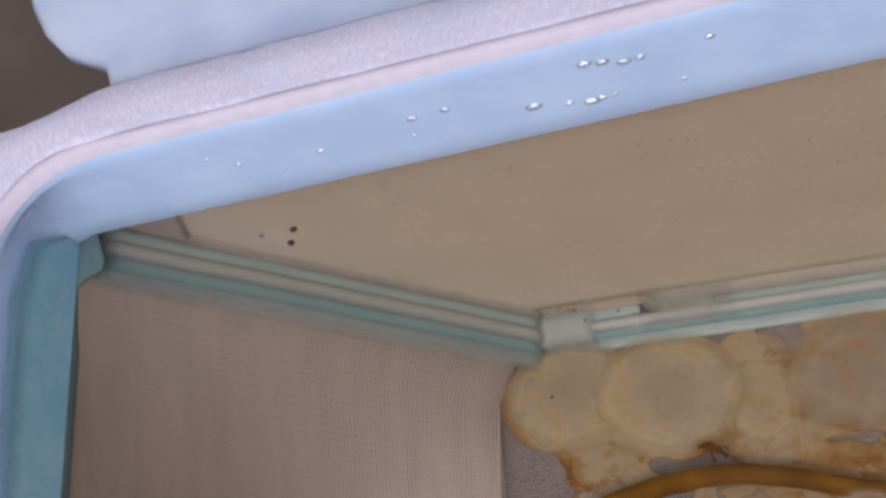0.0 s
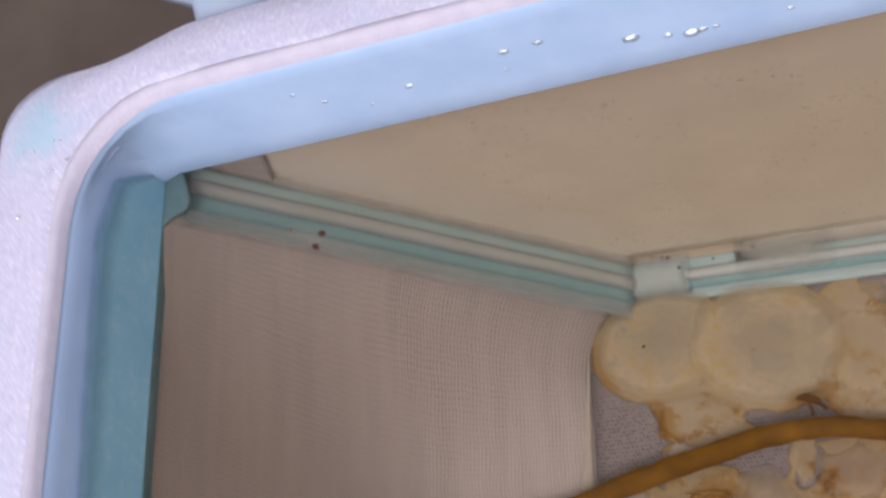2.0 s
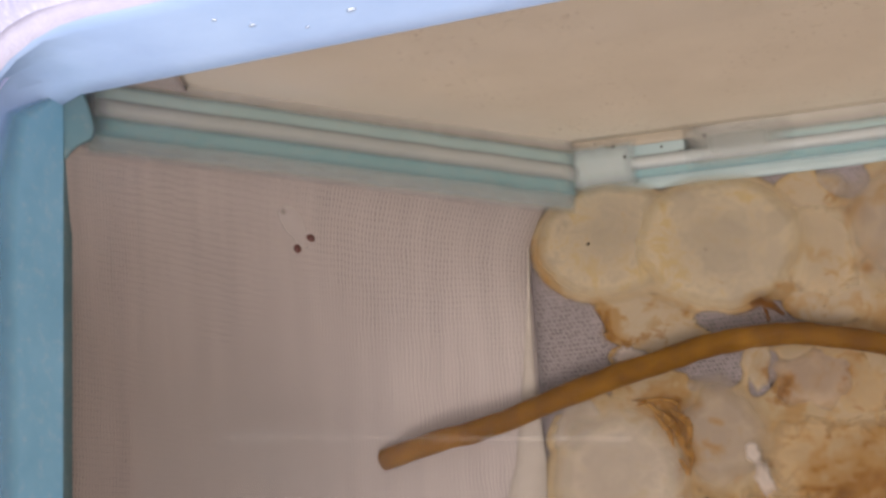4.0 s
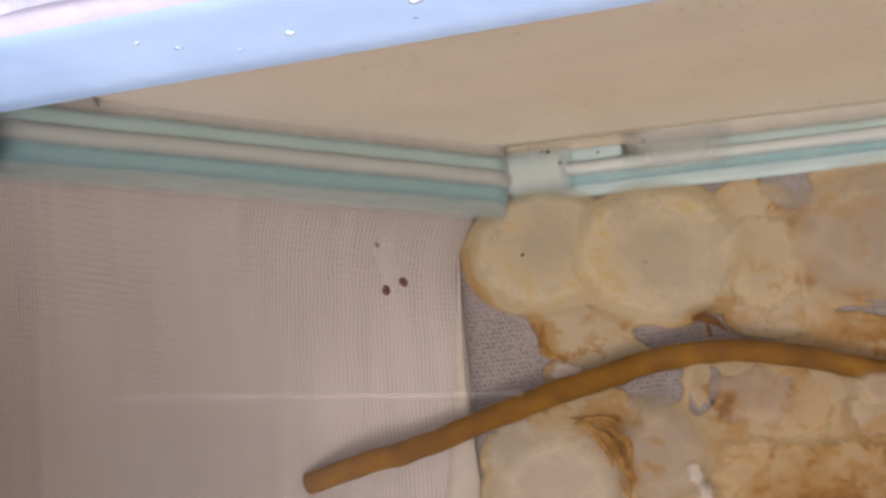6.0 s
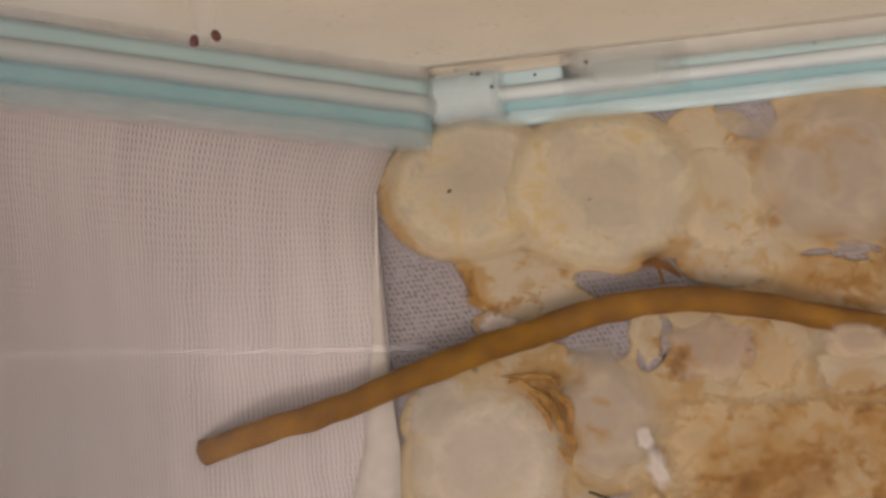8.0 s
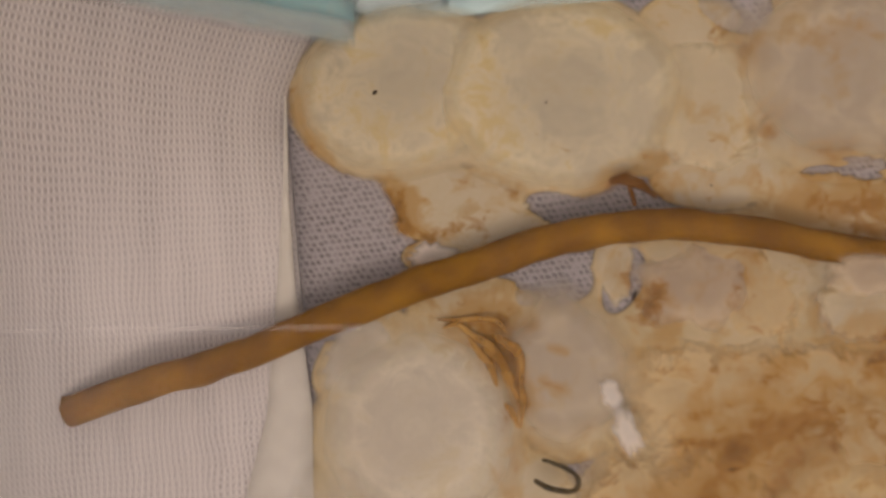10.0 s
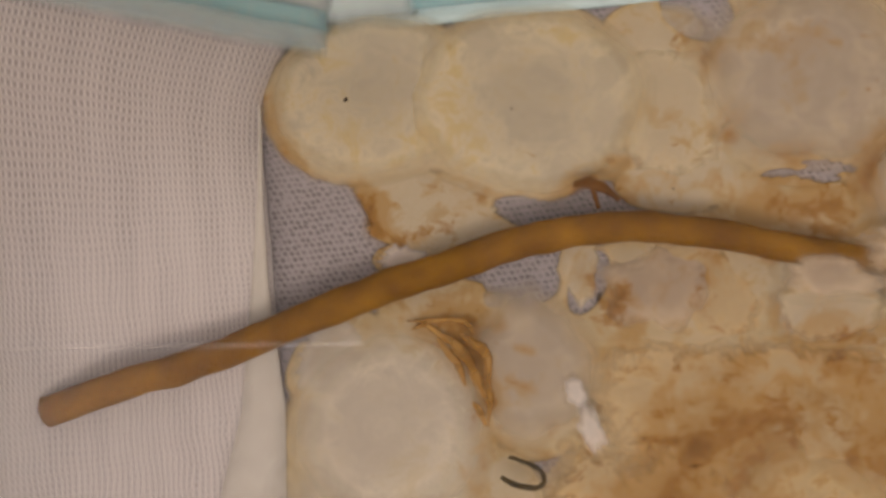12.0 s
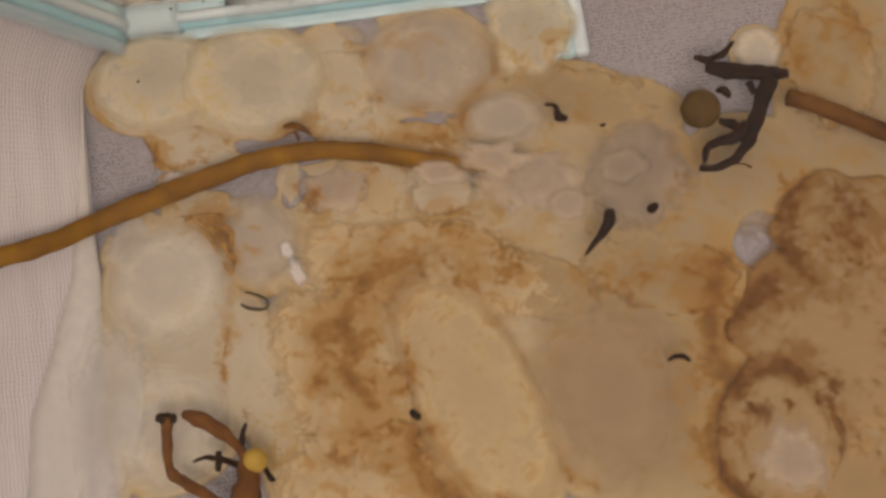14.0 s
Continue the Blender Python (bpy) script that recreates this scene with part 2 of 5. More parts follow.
def wet_material():
    """A clear wet film: mostly see-through, with a mirror gloss."""
    mat = bpy.data.materials.new("water_drop")
    mat.use_nodes = True
    nt = mat.node_tree
    nt.nodes.remove(nt.nodes["Principled BSDF"])
    tr = add(nt, "ShaderNodeBsdfTransparent")
    gl = add(nt, "ShaderNodeBsdfGlossy", Roughness=0.26)
    mx = add(nt, "ShaderNodeMixShader", Fac=0.42)
    nt.links.new(tr.outputs[0], mx.inputs[1])
    nt.links.new(gl.outputs[0], mx.inputs[2])
    nt.links.new(mx.outputs[0], nt.nodes["Material Output"].inputs[0])
    return mat


BLUE = plain("pale_blue_plastic", (0.315, 0.415, 0.625), (0.375, 0.48, 0.685), 90, 0.25, 0.15, 0.0004, Specular_IOR_Level=0.5)
AQUA = plain("aqua_plastic", (0.47, 0.66, 0.74), (0.58, 0.76, 0.84), 110, 0.5, 0.12)
CLIP = milky("clip_plastic", (0.57, 0.71, 0.77), (0.65, 0.77, 0.82), most=0.85)
RAIL = milky("milky_plastic", (0.60, 0.70, 0.77), (0.68, 0.77, 0.83))
POST = milky("milky_grey_plastic", (0.52, 0.60, 0.64), (0.59, 0.66, 0.69))
GROOVE = milky("teal_groove", (0.28, 0.52, 0.60), (0.36, 0.58, 0.66))
EDGE = milky("pale_teal_plastic", (0.42, 0.61, 0.66), (0.50, 0.68, 0.72))
FLAP = milky("milky_teal_film", (0.46, 0.60, 0.66), (0.54, 0.66, 0.72))
FRINGE = milky("milky_white_film", (0.68, 0.69, 0.67), (0.75, 0.755, 0.73))
SMEAR = milky("cream_smear", (0.61, 0.685, 0.70), (0.67, 0.735, 0.74), most=0.42)
# sheet colour, darkened because this copy faces up and catches more light
SHEET_DIM = milky("dimmed_sheet", (0.54, 0.505, 0.43), (0.60, 0.56, 0.475))
# lip plastic with its shade and water tint put into the colour
SHADED_TEAL = milky("shade_in_teal", (0.19, 0.37, 0.47), (0.24, 0.43, 0.53))
TABLE = plain("brown_table", (0.054, 0.035, 0.026), (0.088, 0.061, 0.047), 26, 0.55, 0.2, 0.0006)
SHEET = plain("beige_sheet", (0.84, 0.80, 0.69), (0.91, 0.87, 0.76), 75, 0.8, 0.25, 0.0003, Specular_IOR_Level=0.1)


def dusted(mat, colour, scale, amount):
    """Fine silt specks on a plain material."""
    nt = mat.node_tree
    p = nt.nodes["Principled BSDF"]
    base = p.inputs["Base Color"].links[0].from_socket
    many = ramp(nt, noise_tex(nt, scale * 0.05, 3.0), ((0.40, (0.0,) * 3), (0.65, (1.0,) * 3)))
    dots = ramp(nt, noise_tex(nt, scale, 2.0, 0.5), ((0.62, (0.0,) * 3), (0.74, (amount,) * 3)))
    nt.links.new(mixed(nt, maths(nt, "MULTIPLY", dots.outputs[0], many.outputs[0]), base, colour), p.inputs["Base Color"])


dusted(SHEET, (0.40, 0.28, 0.16), 1100, 0.7)


def bleached(mat, colour, reach):
    """A pale washed-out border along the side where the sheet starts."""
    nt = mat.node_tree
    p = nt.nodes["Principled BSDF"]
    base = p.inputs["Base Color"].links[0].from_socket
    sep = nt.nodes.new("ShaderNodeSeparateXYZ")
    nt.links.new(nt.nodes.new("ShaderNodeTexCoord").outputs["UV"], sep.inputs[0])
    u = maths(nt, "ADD", maths(nt, "DIVIDE", sep.outputs[0], reach), maths(nt, "MULTIPLY", maths(nt, "SUBTRACT", noise_tex(nt, 90, 4.0), 0.5), 0.8))
    fac = ramp(nt, u, ((0.25, (0.8,) * 3), (1.0, (0.0,) * 3)))
    nt.links.new(mixed(nt, fac.outputs[0], base, colour), p.inputs["Base Color"])


bleached(SHEET, (0.88, 0.86, 0.82), 0.022)
WEAVE = woven("woven_net", (0.665, 0.63, 0.645), (0.26, 0.235, 0.245), 0.00070, (0.60, 0.57, 0.585))
KNIT = knit("knitted_net", (0.36, 0.335, 0.365), (0.135, 0.123, 0.135), 0.00080)
FLANGE = frosted_cloth()
PIPING = plain("pink_cloth", (0.455, 0.415, 0.52), (0.51, 0.465, 0.565), 420, 0.8, 0.4, 0.0004, Specular_IOR_Level=0.1)
SEAM = plain("cream_cloth", (0.76, 0.73, 0.69), (0.86, 0.83, 0.79), 500, 0.8, 0.3, 0.0003, alpha=0.58, Specular_IOR_Level=0.1)
STAIN = (0.45, 0.225, 0.040)
CREAM = tissue("cream_flesh", (0.76, 0.70, 0.545), (0.78, 0.655, 0.385), STAIN, 0.05, 0.20, 0.86, 0.97, mid=(0.62, 0.575, 0.48), fade_from=0.72, fade_to=0.955)
MELTED = tissue("melted_flesh", (0.77, 0.69, 0.515), (0.77, 0.635, 0.375), STAIN, 0.12, 0.0, 0.84, 0.96, mid=(0.72, 0.64, 0.49), fade_from=0.66, fade_to=0.86, ragged=0.45)
BEDDING = tissue("bedded_flesh", (0.74, 0.615, 0.40), (0.73, 0.545, 0.255), STAIN, 0.16, 0.16, 0.88, 0.97, mid=(0.71, 0.585, 0.375), fade_from=0.90, fade_to=0.985)
GREY = tissue("cloudy_flesh", (0.84, 0.795, 0.70), (0.84, 0.76, 0.575), STAIN, -0.04, 0.08, 0.84, 0.96, mid=(0.73, 0.68, 0.61), fade_from=0.55, fade_to=0.955)
HAZE = tissue("hazy_flesh", (0.67, 0.59, 0.475), (0.70, 0.59, 0.395), STAIN, 0.02, 0.06, 0.86, 0.96, mid=(0.57, 0.505, 0.435), fade_from=0.50, fade_to=0.955)
GAUZY = tissue("gauzy_film", (0.82, 0.80, 0.78), (0.80, 0.76, 0.68), STAIN, -0.3, 0.0, 0.45, 0.70, mid=(0.78, 0.76, 0.75), fade_from=0.60, fade_to=0.90, ragged=0.4)
PULP = tissue("white_pulp", (0.70, 0.59, 0.455), (0.67, 0.53, 0.335), STAIN, 0.04, 0.0, 0.82, 0.94, mid=(0.57, 0.475, 0.385), fade_from=0.52, fade_to=0.84, ragged=0.5)
WHITE = tissue("white_shred", (0.90, 0.87, 0.89), (0.88, 0.85, 0.86), (0.60, 0.50, 0.40), -0.5, 0.0, 0.75, 0.92, mid=(0.88, 0.86, 0.88), scale=160.0, fade_from=0.40, fade_to=0.85, ragged=0.5)
STAINED = tissue("stained_flesh", (0.75, 0.605, 0.375), (0.73, 0.52, 0.225), STAIN, 0.21, 0.0, 0.86, 0.96, mid=(0.70, 0.56, 0.345), scale=75.0, fade_from=0.66, fade_to=0.82, ragged=0.5)
# darker flesh copies for the right side, its weaker light in their colour
DIMMED = tissue("dimmed_flesh", (0.60, 0.465, 0.265), (0.57, 0.39, 0.155), STAIN, 0.17, 0.0, 0.86, 0.96, mid=(0.53, 0.405, 0.235), scale=75.0, fade_from=0.66, fade_to=0.82, ragged=0.5)
DIMMED_PULP = tissue("dimmed_pulp", (0.56, 0.465, 0.35), (0.54, 0.42, 0.25), STAIN, 0.06, 0.0, 0.82, 0.94, mid=(0.44, 0.36, 0.295), fade_from=0.52, fade_to=0.84, ragged=0.5)
PETAL = tissue("petal_flesh", (0.71, 0.57, 0.335), (0.70, 0.51, 0.235), STAIN, 0.11, 0.10, 0.90, 0.97, mid=(0.68, 0.545, 0.325), scale=75.0, fade_from=0.72, fade_to=0.96)
TAN = tissue("tan_flesh", (0.565, 0.42, 0.25), (0.56, 0.39, 0.195), STAIN, 0.07, 0.05, 0.80, 0.92, mid=(0.52, 0.39, 0.24), fade_from=0.35, fade_to=0.90, ragged=0.25)
BROWN = tissue("brown_flesh", (0.58, 0.41, 0.205), (0.51, 0.32, 0.115), (0.25, 0.108, 0.018), 0.19, 0.40, 0.90, 0.97, mid=(0.56, 0.405, 0.22), scale=70.0, fade_from=0.84, fade_to=0.95, ragged=0.15)
OLIVE = plain("olive_fragment", (0.035, 0.026, 0.010), (0.10, 0.070, 0.026), 500, 0.6, 0.6, 0.0006, Specular_IOR_Level=0.15)
STEM_DARK = plain("brown_stem", (0.085, 0.036, 0.005), (0.20, 0.088, 0.011), 190, 0.55, 0.6, 0.0008, Specular_IOR_Level=0.06)
STEM = plain("amber_stem", (0.145, 0.064, 0.004), (0.31, 0.158, 0.011), 170, 0.55, 0.6, 0.0008, Specular_IOR_Level=0.06)
DARK = plain("dark_twig", (0.018, 0.009, 0.005), (0.045, 0.022, 0.010), 420, 0.7, 0.6, 0.0006, Specular_IOR_Level=0.03)
UMBER = plain("umber_twig", (0.10, 0.038, 0.008), (0.20, 0.085, 0.018), 420, 0.6, 0.6, 0.0006, Specular_IOR_Level=0.06)
SKIN_BROWN = plain("brown_skin", (0.38, 0.190, 0.035), (0.60, 0.370, 0.120), 420, 0.7, 0.4, 0.0003, alpha=0.55, Specular_IOR_Level=0.05)
SEED = plain("olive_seed", (0.075, 0.042, 0.008), (0.15, 0.088, 0.016), 700, 0.5, 0.5, 0.0004, Specular_IOR_Level=0.08)
SEED_Y = plain("yellow_seed", (0.38, 0.24, 0.035), (0.50, 0.33, 0.06), 500, 0.45, 0.4, 0.0004, Specular_IOR_Level=0.15)
EYE = plain("eye_dark", (0.085, 0.022, 0.020), (0.14, 0.040, 0.034), 2000, 0.5, 0.1)
GLASSY = plain("glassy_body", (0.75, 0.72, 0.74), (0.86, 0.84, 0.86), 700, 0.5, 0.1, 0.0003, alpha=0.055)
CLEAR = plain("clear_plastic", (0.40, 0.47, 0.66), (0.52, 0.58, 0.74), 60, 0.18, 0.2, 0.0005, alpha=0.72)
DROP = wet_material()


def water_material():
    mat = bpy.data.materials.new("still_water")
    mat.use_nodes = True
    nt = mat.node_tree
    nt.nodes.remove(nt.nodes["Principled BSDF"])
    tr = add(nt, "ShaderNodeBsdfTransparent")
    tr.inputs[0].default_value = (0.80, 0.728, 0.665, 1)
    gl = add(nt, "ShaderNodeBsdfGlossy", Roughness=0.015)
    fr = add(nt, "ShaderNodeFresnel", IOR=1.33)
    mx = add(nt, "ShaderNodeMixShader")
    nt.links.new(fr.outputs[0], mx.inputs[0])
    nt.links.new(tr.outputs[0], mx.inputs[1])
    nt.links.new(gl.outputs[0], mx.inputs[2])
    nt.links.new(mx.outputs[0], nt.nodes["Material Output"].inputs[0])
    return mat


WATER = water_material()


# ---- builders ----
def part(name, bm, material, parent=None, label="", smooth=True):
    me = bpy.data.meshes.new(name)
    bm.normal_update()
    bm.to_mesh(me)
    bm.free()
    if smooth:
        for f in me.polygons:
            f.use_smooth = True
    me.materials.append(material)
    ob = new(name, me)
    if parent is not None:
        ob.parent = parent
        if label:
            ob["label"] = label
    return ob


def empty(name, place=(0, 0, 0)):
    ob = new(name)
    ob.location = place
    ob.empty_display_size = 0.005
    return ob


def sheet(corners, nu, nv, bulge=0.0, seed=0.0, thick=0.0006):
    """A thin cloth or plate over four corners, with its own thickness and a slight sag; UV in metres."""
    bm = bmesh.new()
    uvl = bm.loops.layers.uv.new("UVMap")
    a, b, c, d = (Vector(p) for p in corners)
    n = (b - a).cross(d - a).normalized()
    lu, lv = (b - a).length, (d - a).length
    rows = []
    for j in range(nv + 1):
        row = []
        for i in range(nu + 1):
            u, v = i / nu, j / nv
            p = a.lerp(b, u).lerp(d.lerp(c, u), v)
            k = bulge * (noise.noise(Vector((u * 3.1 + seed, v * 2.3, seed))) + 0.6 * noise.noise(Vector((u * 9 + seed, v * 3, 5))))
            row.append((bm.verts.new(p + n * k * min(1.0, 6 * v * (1 - v) + 0.1)), u * lu, v * lv))
        rows.append(row)
    for j in range(nv):
        for i in range(nu):
            q = (rows[j][i], rows[j][i + 1], rows[j + 1][i + 1], rows[j + 1][i])
            f = bm.faces.new([w[0] for w in q])
            for loop, w in zip(f.loops, q):
                loop[uvl].uv = (w[1], w[2])
    bm.normal_update()
    geo = bmesh.ops.extrude_face_region(bm, geom=list(bm.faces))
    for v in geo["geom"]:
        if isinstance(v, bmesh.types.BMVert):
            v.co -= n * thick
    bmesh.ops.recalc_face_normals(bm, faces=bm.faces)
    return bm


def sweep(points, radii, segs=12, wob=0.0, seed=0.0, flat=1.0, bm=None, cap=True):
    """A rounded rod along a smooth curve through points; flat squeezes it in height."""
    bm = bm or bmesh.new()
    pts = [Vector(p) for p in points]
    fine, rad = [], []
    for i in range(len(pts) - 1):
        p0, p1, p2, p3 = pts[max(i - 1, 0)], pts[i], pts[i + 1], pts[min(i + 2, len(pts) - 1)]
        for k in range(6):
            t = k / 6
            fine.append(0.5 * ((2 * p1) + (p2 - p0) * t + (2 * p0 - 5 * p1 + 4 * p2 - p3) * t * t + (3 * p1 - p0 - 3 * p2 + p3) * t ** 3))
            rad.append(radii[i] * (1 - t) + radii[i + 1] * t)
    fine.append(pts[-1])
    rad.append(radii[-1])
    if cap:
        d0, d1 = (fine[0] - fine[1]).normalized(), (fine[-1] - fine[-2]).normalized()
        fine = [fine[0] + d0 * rad[0] * 0.28] + fine + [fine[-1] + d1 * rad[-1] * 0.28]
        rad = [rad[0] * 0.6] + rad + [rad[-1] * 0.6]
    rings = []
    for i, (p, r) in enumerate(zip(fine, rad)):
        t = (fine[min(i + 1, len(fine) - 1)] - fine[max(i - 1, 0)]).normalized()
        side = t.cross(Vector((0, 0, 1)))
        side = side.normalized() if side.length > 1e-6 else Vector((1, 0, 0))
        up = side.cross(t).normalized()
        ring = []
        for k in range(segs):
            a = 2 * math.pi * k / segs
            q = r * (1 + wob * noise.noise(Vector((i * 0.35 + seed, math.cos(a) * 1.3, math.sin(a) * 1.3 + seed))))
            ring.append(bm.verts.new(p + side * q * math.cos(a) + up * q * math.sin(a) * flat))
        rings.append(ring)
    for r0, r1 in zip(rings, rings[1:]):
        for k in range(segs):
            bm.faces.new((r0[k], r0[(k + 1) % segs], r1[(k + 1) % segs], r1[k]))
    bm.faces.new(list(reversed(rings[0])))
    bm.faces.new(rings[-1])
    bmesh.ops.recalc_face_normals(bm, faces=bm.faces)
    return bm


def strip(a, b, low, high, bulge, lift=0.0, feather=0.0, thick=0.0007, n=48, m=8, bow=0.0, seed=0.0, ends=0.0):
    """A shallow moulded band that follows the line a-b, between two offsets in y; feather thins it to the low (-) or the high (+) side."""
    bm = bmesh.new()
    rim = bm.verts.layers.float.new("rim")
    a, b = Vector(a), Vector(b)
    up = (b - a).cross(Vector((0, 1, 0))).normalized()
    up = up if up.z > 0 else -up
    rows = []
    for i in range(n + 1):
        u = i / n
        row = []
        for j in range(m + 1):
            v = j / m
            lo, hi = (w[0] + (w[1] - w[0]) * u if isinstance(w, tuple) else w for w in (low, high))
            y = lo + (hi - lo) * v + bow * 4 * u * (1 - u) + 0.00018 * noise.noise(Vector((u * 9, seed, v)))
            q = bm.verts.new(a.lerp(b, u) + Vector((0, y, 0)) + up * (lift + bulge * math.sin(math.pi * v)))
            q[rim] = 0.0 if not feather else abs(2 * v - 1) ** 1.8 if feather == 2 else (v if feather > 0 else 1 - v) ** (4 if feather == -1 else 1.4)
            if ends:
                q[rim] = max(q[rim], 1 - min(u, 1 - u) * (b - a).length / ends)
            row.append(q)
        rows.append(row)
    for r0, r1 in zip(rows, rows[1:]):
        for j in range(m):
            bm.faces.new((r0[j], r1[j], r1[j + 1], r0[j + 1]))
    bm.normal_update()
    geo = bmesh.ops.extrude_face_region(bm, geom=list(bm.faces))
    for q in geo["geom"]:
        if isinstance(q, bmesh.types.BMVert):
            q.co -= up * thick
    bmesh.ops.recalc_face_normals(bm, faces=bm.faces)
    return bm


def slab(points, z, thick, soft=0.0006):
    """A flat plate with the outline of a few corner points and softened edges."""
    bm = bmesh.new()
    fine = []
    for k in range(len(points)):
        p0, p1, p2 = (Vector((*points[(k + d) % len(points)], z)) for d in (-1, 0, 1))
        q0, q2 = p1.lerp(p0, 0.3), p1.lerp(p2, 0.3)
        fine += [q0.lerp(p1, t).lerp(p1.lerp(q2, t), t) for t in (0, 0.25, 0.5, 0.75, 1)]
    mid = sum(fine, Vector()) / len(fine)
    rings = []
    for grow, dz in ((0.0, -thick), (0.0, -soft), (soft, 0.0)):
        rings.append([bm.verts.new(p + (mid - p).normalized() * grow + Vector((0, 0, dz))) for p in fine])
    for r0, r1 in zip(rings, rings[1:]):
        for k in range(len(fine)):
            i = (k + 1) % len(fine)
            bm.faces.new((r0[k], r0[i], r1[i], r1[k]))
    for ring in (rings[0], rings[-1]):
        bm.faces.new(ring)
    bmesh.ops.recalc_face_normals(bm, faces=bm.faces)
    return bm


# where brown stain has settled: half-width, strength (below zero: bleached) and the places of a line
STAINS = []


def stain(width, strength, *xy):
    pts = [xy[k:k + 2] for k in range(0, len(xy), 2)]
    STAINS.append((pts, width, strength))
    if strength > 0.3:
        for k in range(5):
            f = random.random() * (len(pts) - 1)
            a, c, g = pts[int(f)], pts[int(f) + 1], f - int(f)
            x = a[0] + (c[0] - a[0]) * g + random.gauss(0, width * 1.9)
            y = a[1] + (c[1] - a[1]) * g + random.gauss(0, width * 1.9)
            d = random.uniform(-1.2, 0.2)
            n = width * random.uniform(0.5, 2.0)
            STAINS.append(([(x, y), (x + n * math.cos(d), y + n * math.sin(d))], width * random.uniform(0.2, 0.45), strength * random.uniform(0.6, 1.1)))


stain(0.0023, 0.6, 0.0439, -0.0460, 0.0380, -0.0484, 0.0339, -0.0545, 0.0312, -0.0584)
stain(0.0020, 0.66, 0.0327, -0.0554, 0.0345, -0.0612, 0.0323, -0.0652, 0.0359, -0.0702, 0.0366, -0.0724)
stain(0.0025, 0.6, 0.0349, -0.0764, 0.0392, -0.0761, 0.0427, -0.0809, 0.0446, -0.0885, 0.0485, -0.0902)
stain(0.0013, 0.55, 0.0282, -0.0568, 0.0283, -0.0635, 0.0268, -0.0665)
stain(0.0010, 0.6, 0.0445, -0.0629, 0.0448, -0.0673, 0.0428, -0.0702)
stain(0.0043, 0.22, 0.0423, -0.0491, 0.0448, -0.0607, 0.0390, -0.0707)
stain(0.0028, 0.32, 0.0449, -0.0461, 0.0518, -0.0444, 0.0594, -0.0451, 0.0669, -0.0464)
stain(0.0017, 0.42, 0.0542, -0.0364, 0.0627, -0.0387)
stain(0.0014, 0.25, 0.0593, -0.0520, 0.0624, -0.0592, 0.0659, -0.0698, 0.0670, -0.0807)
stain(0.0010, 0.5, 0.0700, -0.0876, 0.0704, -0.0918)
stain(0.0024, 0.32, 0.0827, -0.0559, 0.0889, -0.0575, 0.0929, -0.0542)
stain(0.0020, 0.4, 0.1023, -0.0569, 0.1089, -0.0569, 0.1137, -0.0600)
stain(0.0030, 0.55, 0.1148, -0.0601, 0.1066, -0.0667, 0.1023, -0.0715, 0.0964, -0.0781)
stain(0.0017, 0.4, 0.0956, -0.0866, 0.0985, -0.0785, 0.1080, -0.0746, 0.1182, -0.0774, 0.1229, -0.0847)
stain(0.0023, 0.5, 0.0956, -0.0866, 0.0971, -0.0942, 0.0990, -0.0997)
stain(0.0021, 0.32, 0.1064, -0.0863, 0.1087, -0.0898)
stain(0.0017, 0.45, 0.1272, -0.0413, 0.1222, -0.0476, 0.1201, -0.0542, 0.1214, -0.0601)
stain(0.0044, 0.3, 0.1317, -0.0456, 0.1346, -0.0520, 0.1310, -0.0572)
stain(0.0013, 0.4, 0.1314, -0.0076, 0.1308, -0.0125, 0.1312, -0.0201)
stain(0.0019, 0.5, 0.1442, -0.0059, 0.1443, -0.0123)
stain(0.0011, 0.4, 0.0771, -0.0091, 0.0833, -0.0096)
stain(0.0010, 0.35, 0.0674, -0.0119, 0.0628, -0.0154, 0.0608, -0.0206)
stain(0.0028, 0.2, 0.1017, -0.0287, 0.1030, -0.0385, 0.0994, -0.0449)
stain(0.0012, 0.64, 0.0078, -0.0302, 0.0128, -0.0306, 0.0138, -0.0350, 0.0142, -0.0400)
stain(0.0017, 0.58, 0.0106, -0.0314, 0.0132, -0.0366)
stain(0.0010, 0.4, 0.0131, -0.0442, 0.0122, -0.0486, 0.0112, -0.0551, 0.0097, -0.0636)
stain(0.0014, 0.55, 0.0013, -0.0144, 0.0022, -0.0182)
stain(0.0022, 0.2, 0.0103, -0.0159, 0.0054, -0.0197)
stain(0.0015, 0.7, 0.0288, -0.0161, 0.0319, -0.0176)
stain(0.0025, 0.42, 0.0512, -0.0204, 0.0579, -0.0213)
stain(0.0012, 0.42, 0.0300, -0.0318, 0.0321, -0.0289)
stain(0.0010, 0.3, 0.0431, -0.0260, 0.0408, -0.0298)
stain(0.0010, 0.38, -0.0092, -0.0014, -0.0087, -0.0070, -0.0059, -0.0105)
stain(0.0014, 0.25, 0.0453, 0.0000, 0.0478, 0.0002)
stain(0.0009, 0.36, 0.0546, -0.0007, 0.0585, -0.0001)
stain(0.0031, 0.22, 0.0257, -0.0749, 0.0312, -0.0800, 0.0411, -0.0710)
stain(0.0015, 0.42, 0.0372, -0.0494, 0.0381, -0.0536, 0.0357, -0.0548)
stain(0.0020, 0.36, 0.0423, -0.0504, 0.0478, -0.0481, 0.0533, -0.0458, 0.0587, -0.0494, 0.0673, -0.0504)
stain(0.0019, 0.46, 0.0558, -0.0395, 0.0598, -0.0421)
stain(0.0011, 0.2, 0.0437, -0.0404, 0.0467, -0.0401)
stain(0.0012, 0.4, 0.0311, -0.0328, 0.0303, -0.0300, 0.0285, -0.0266)
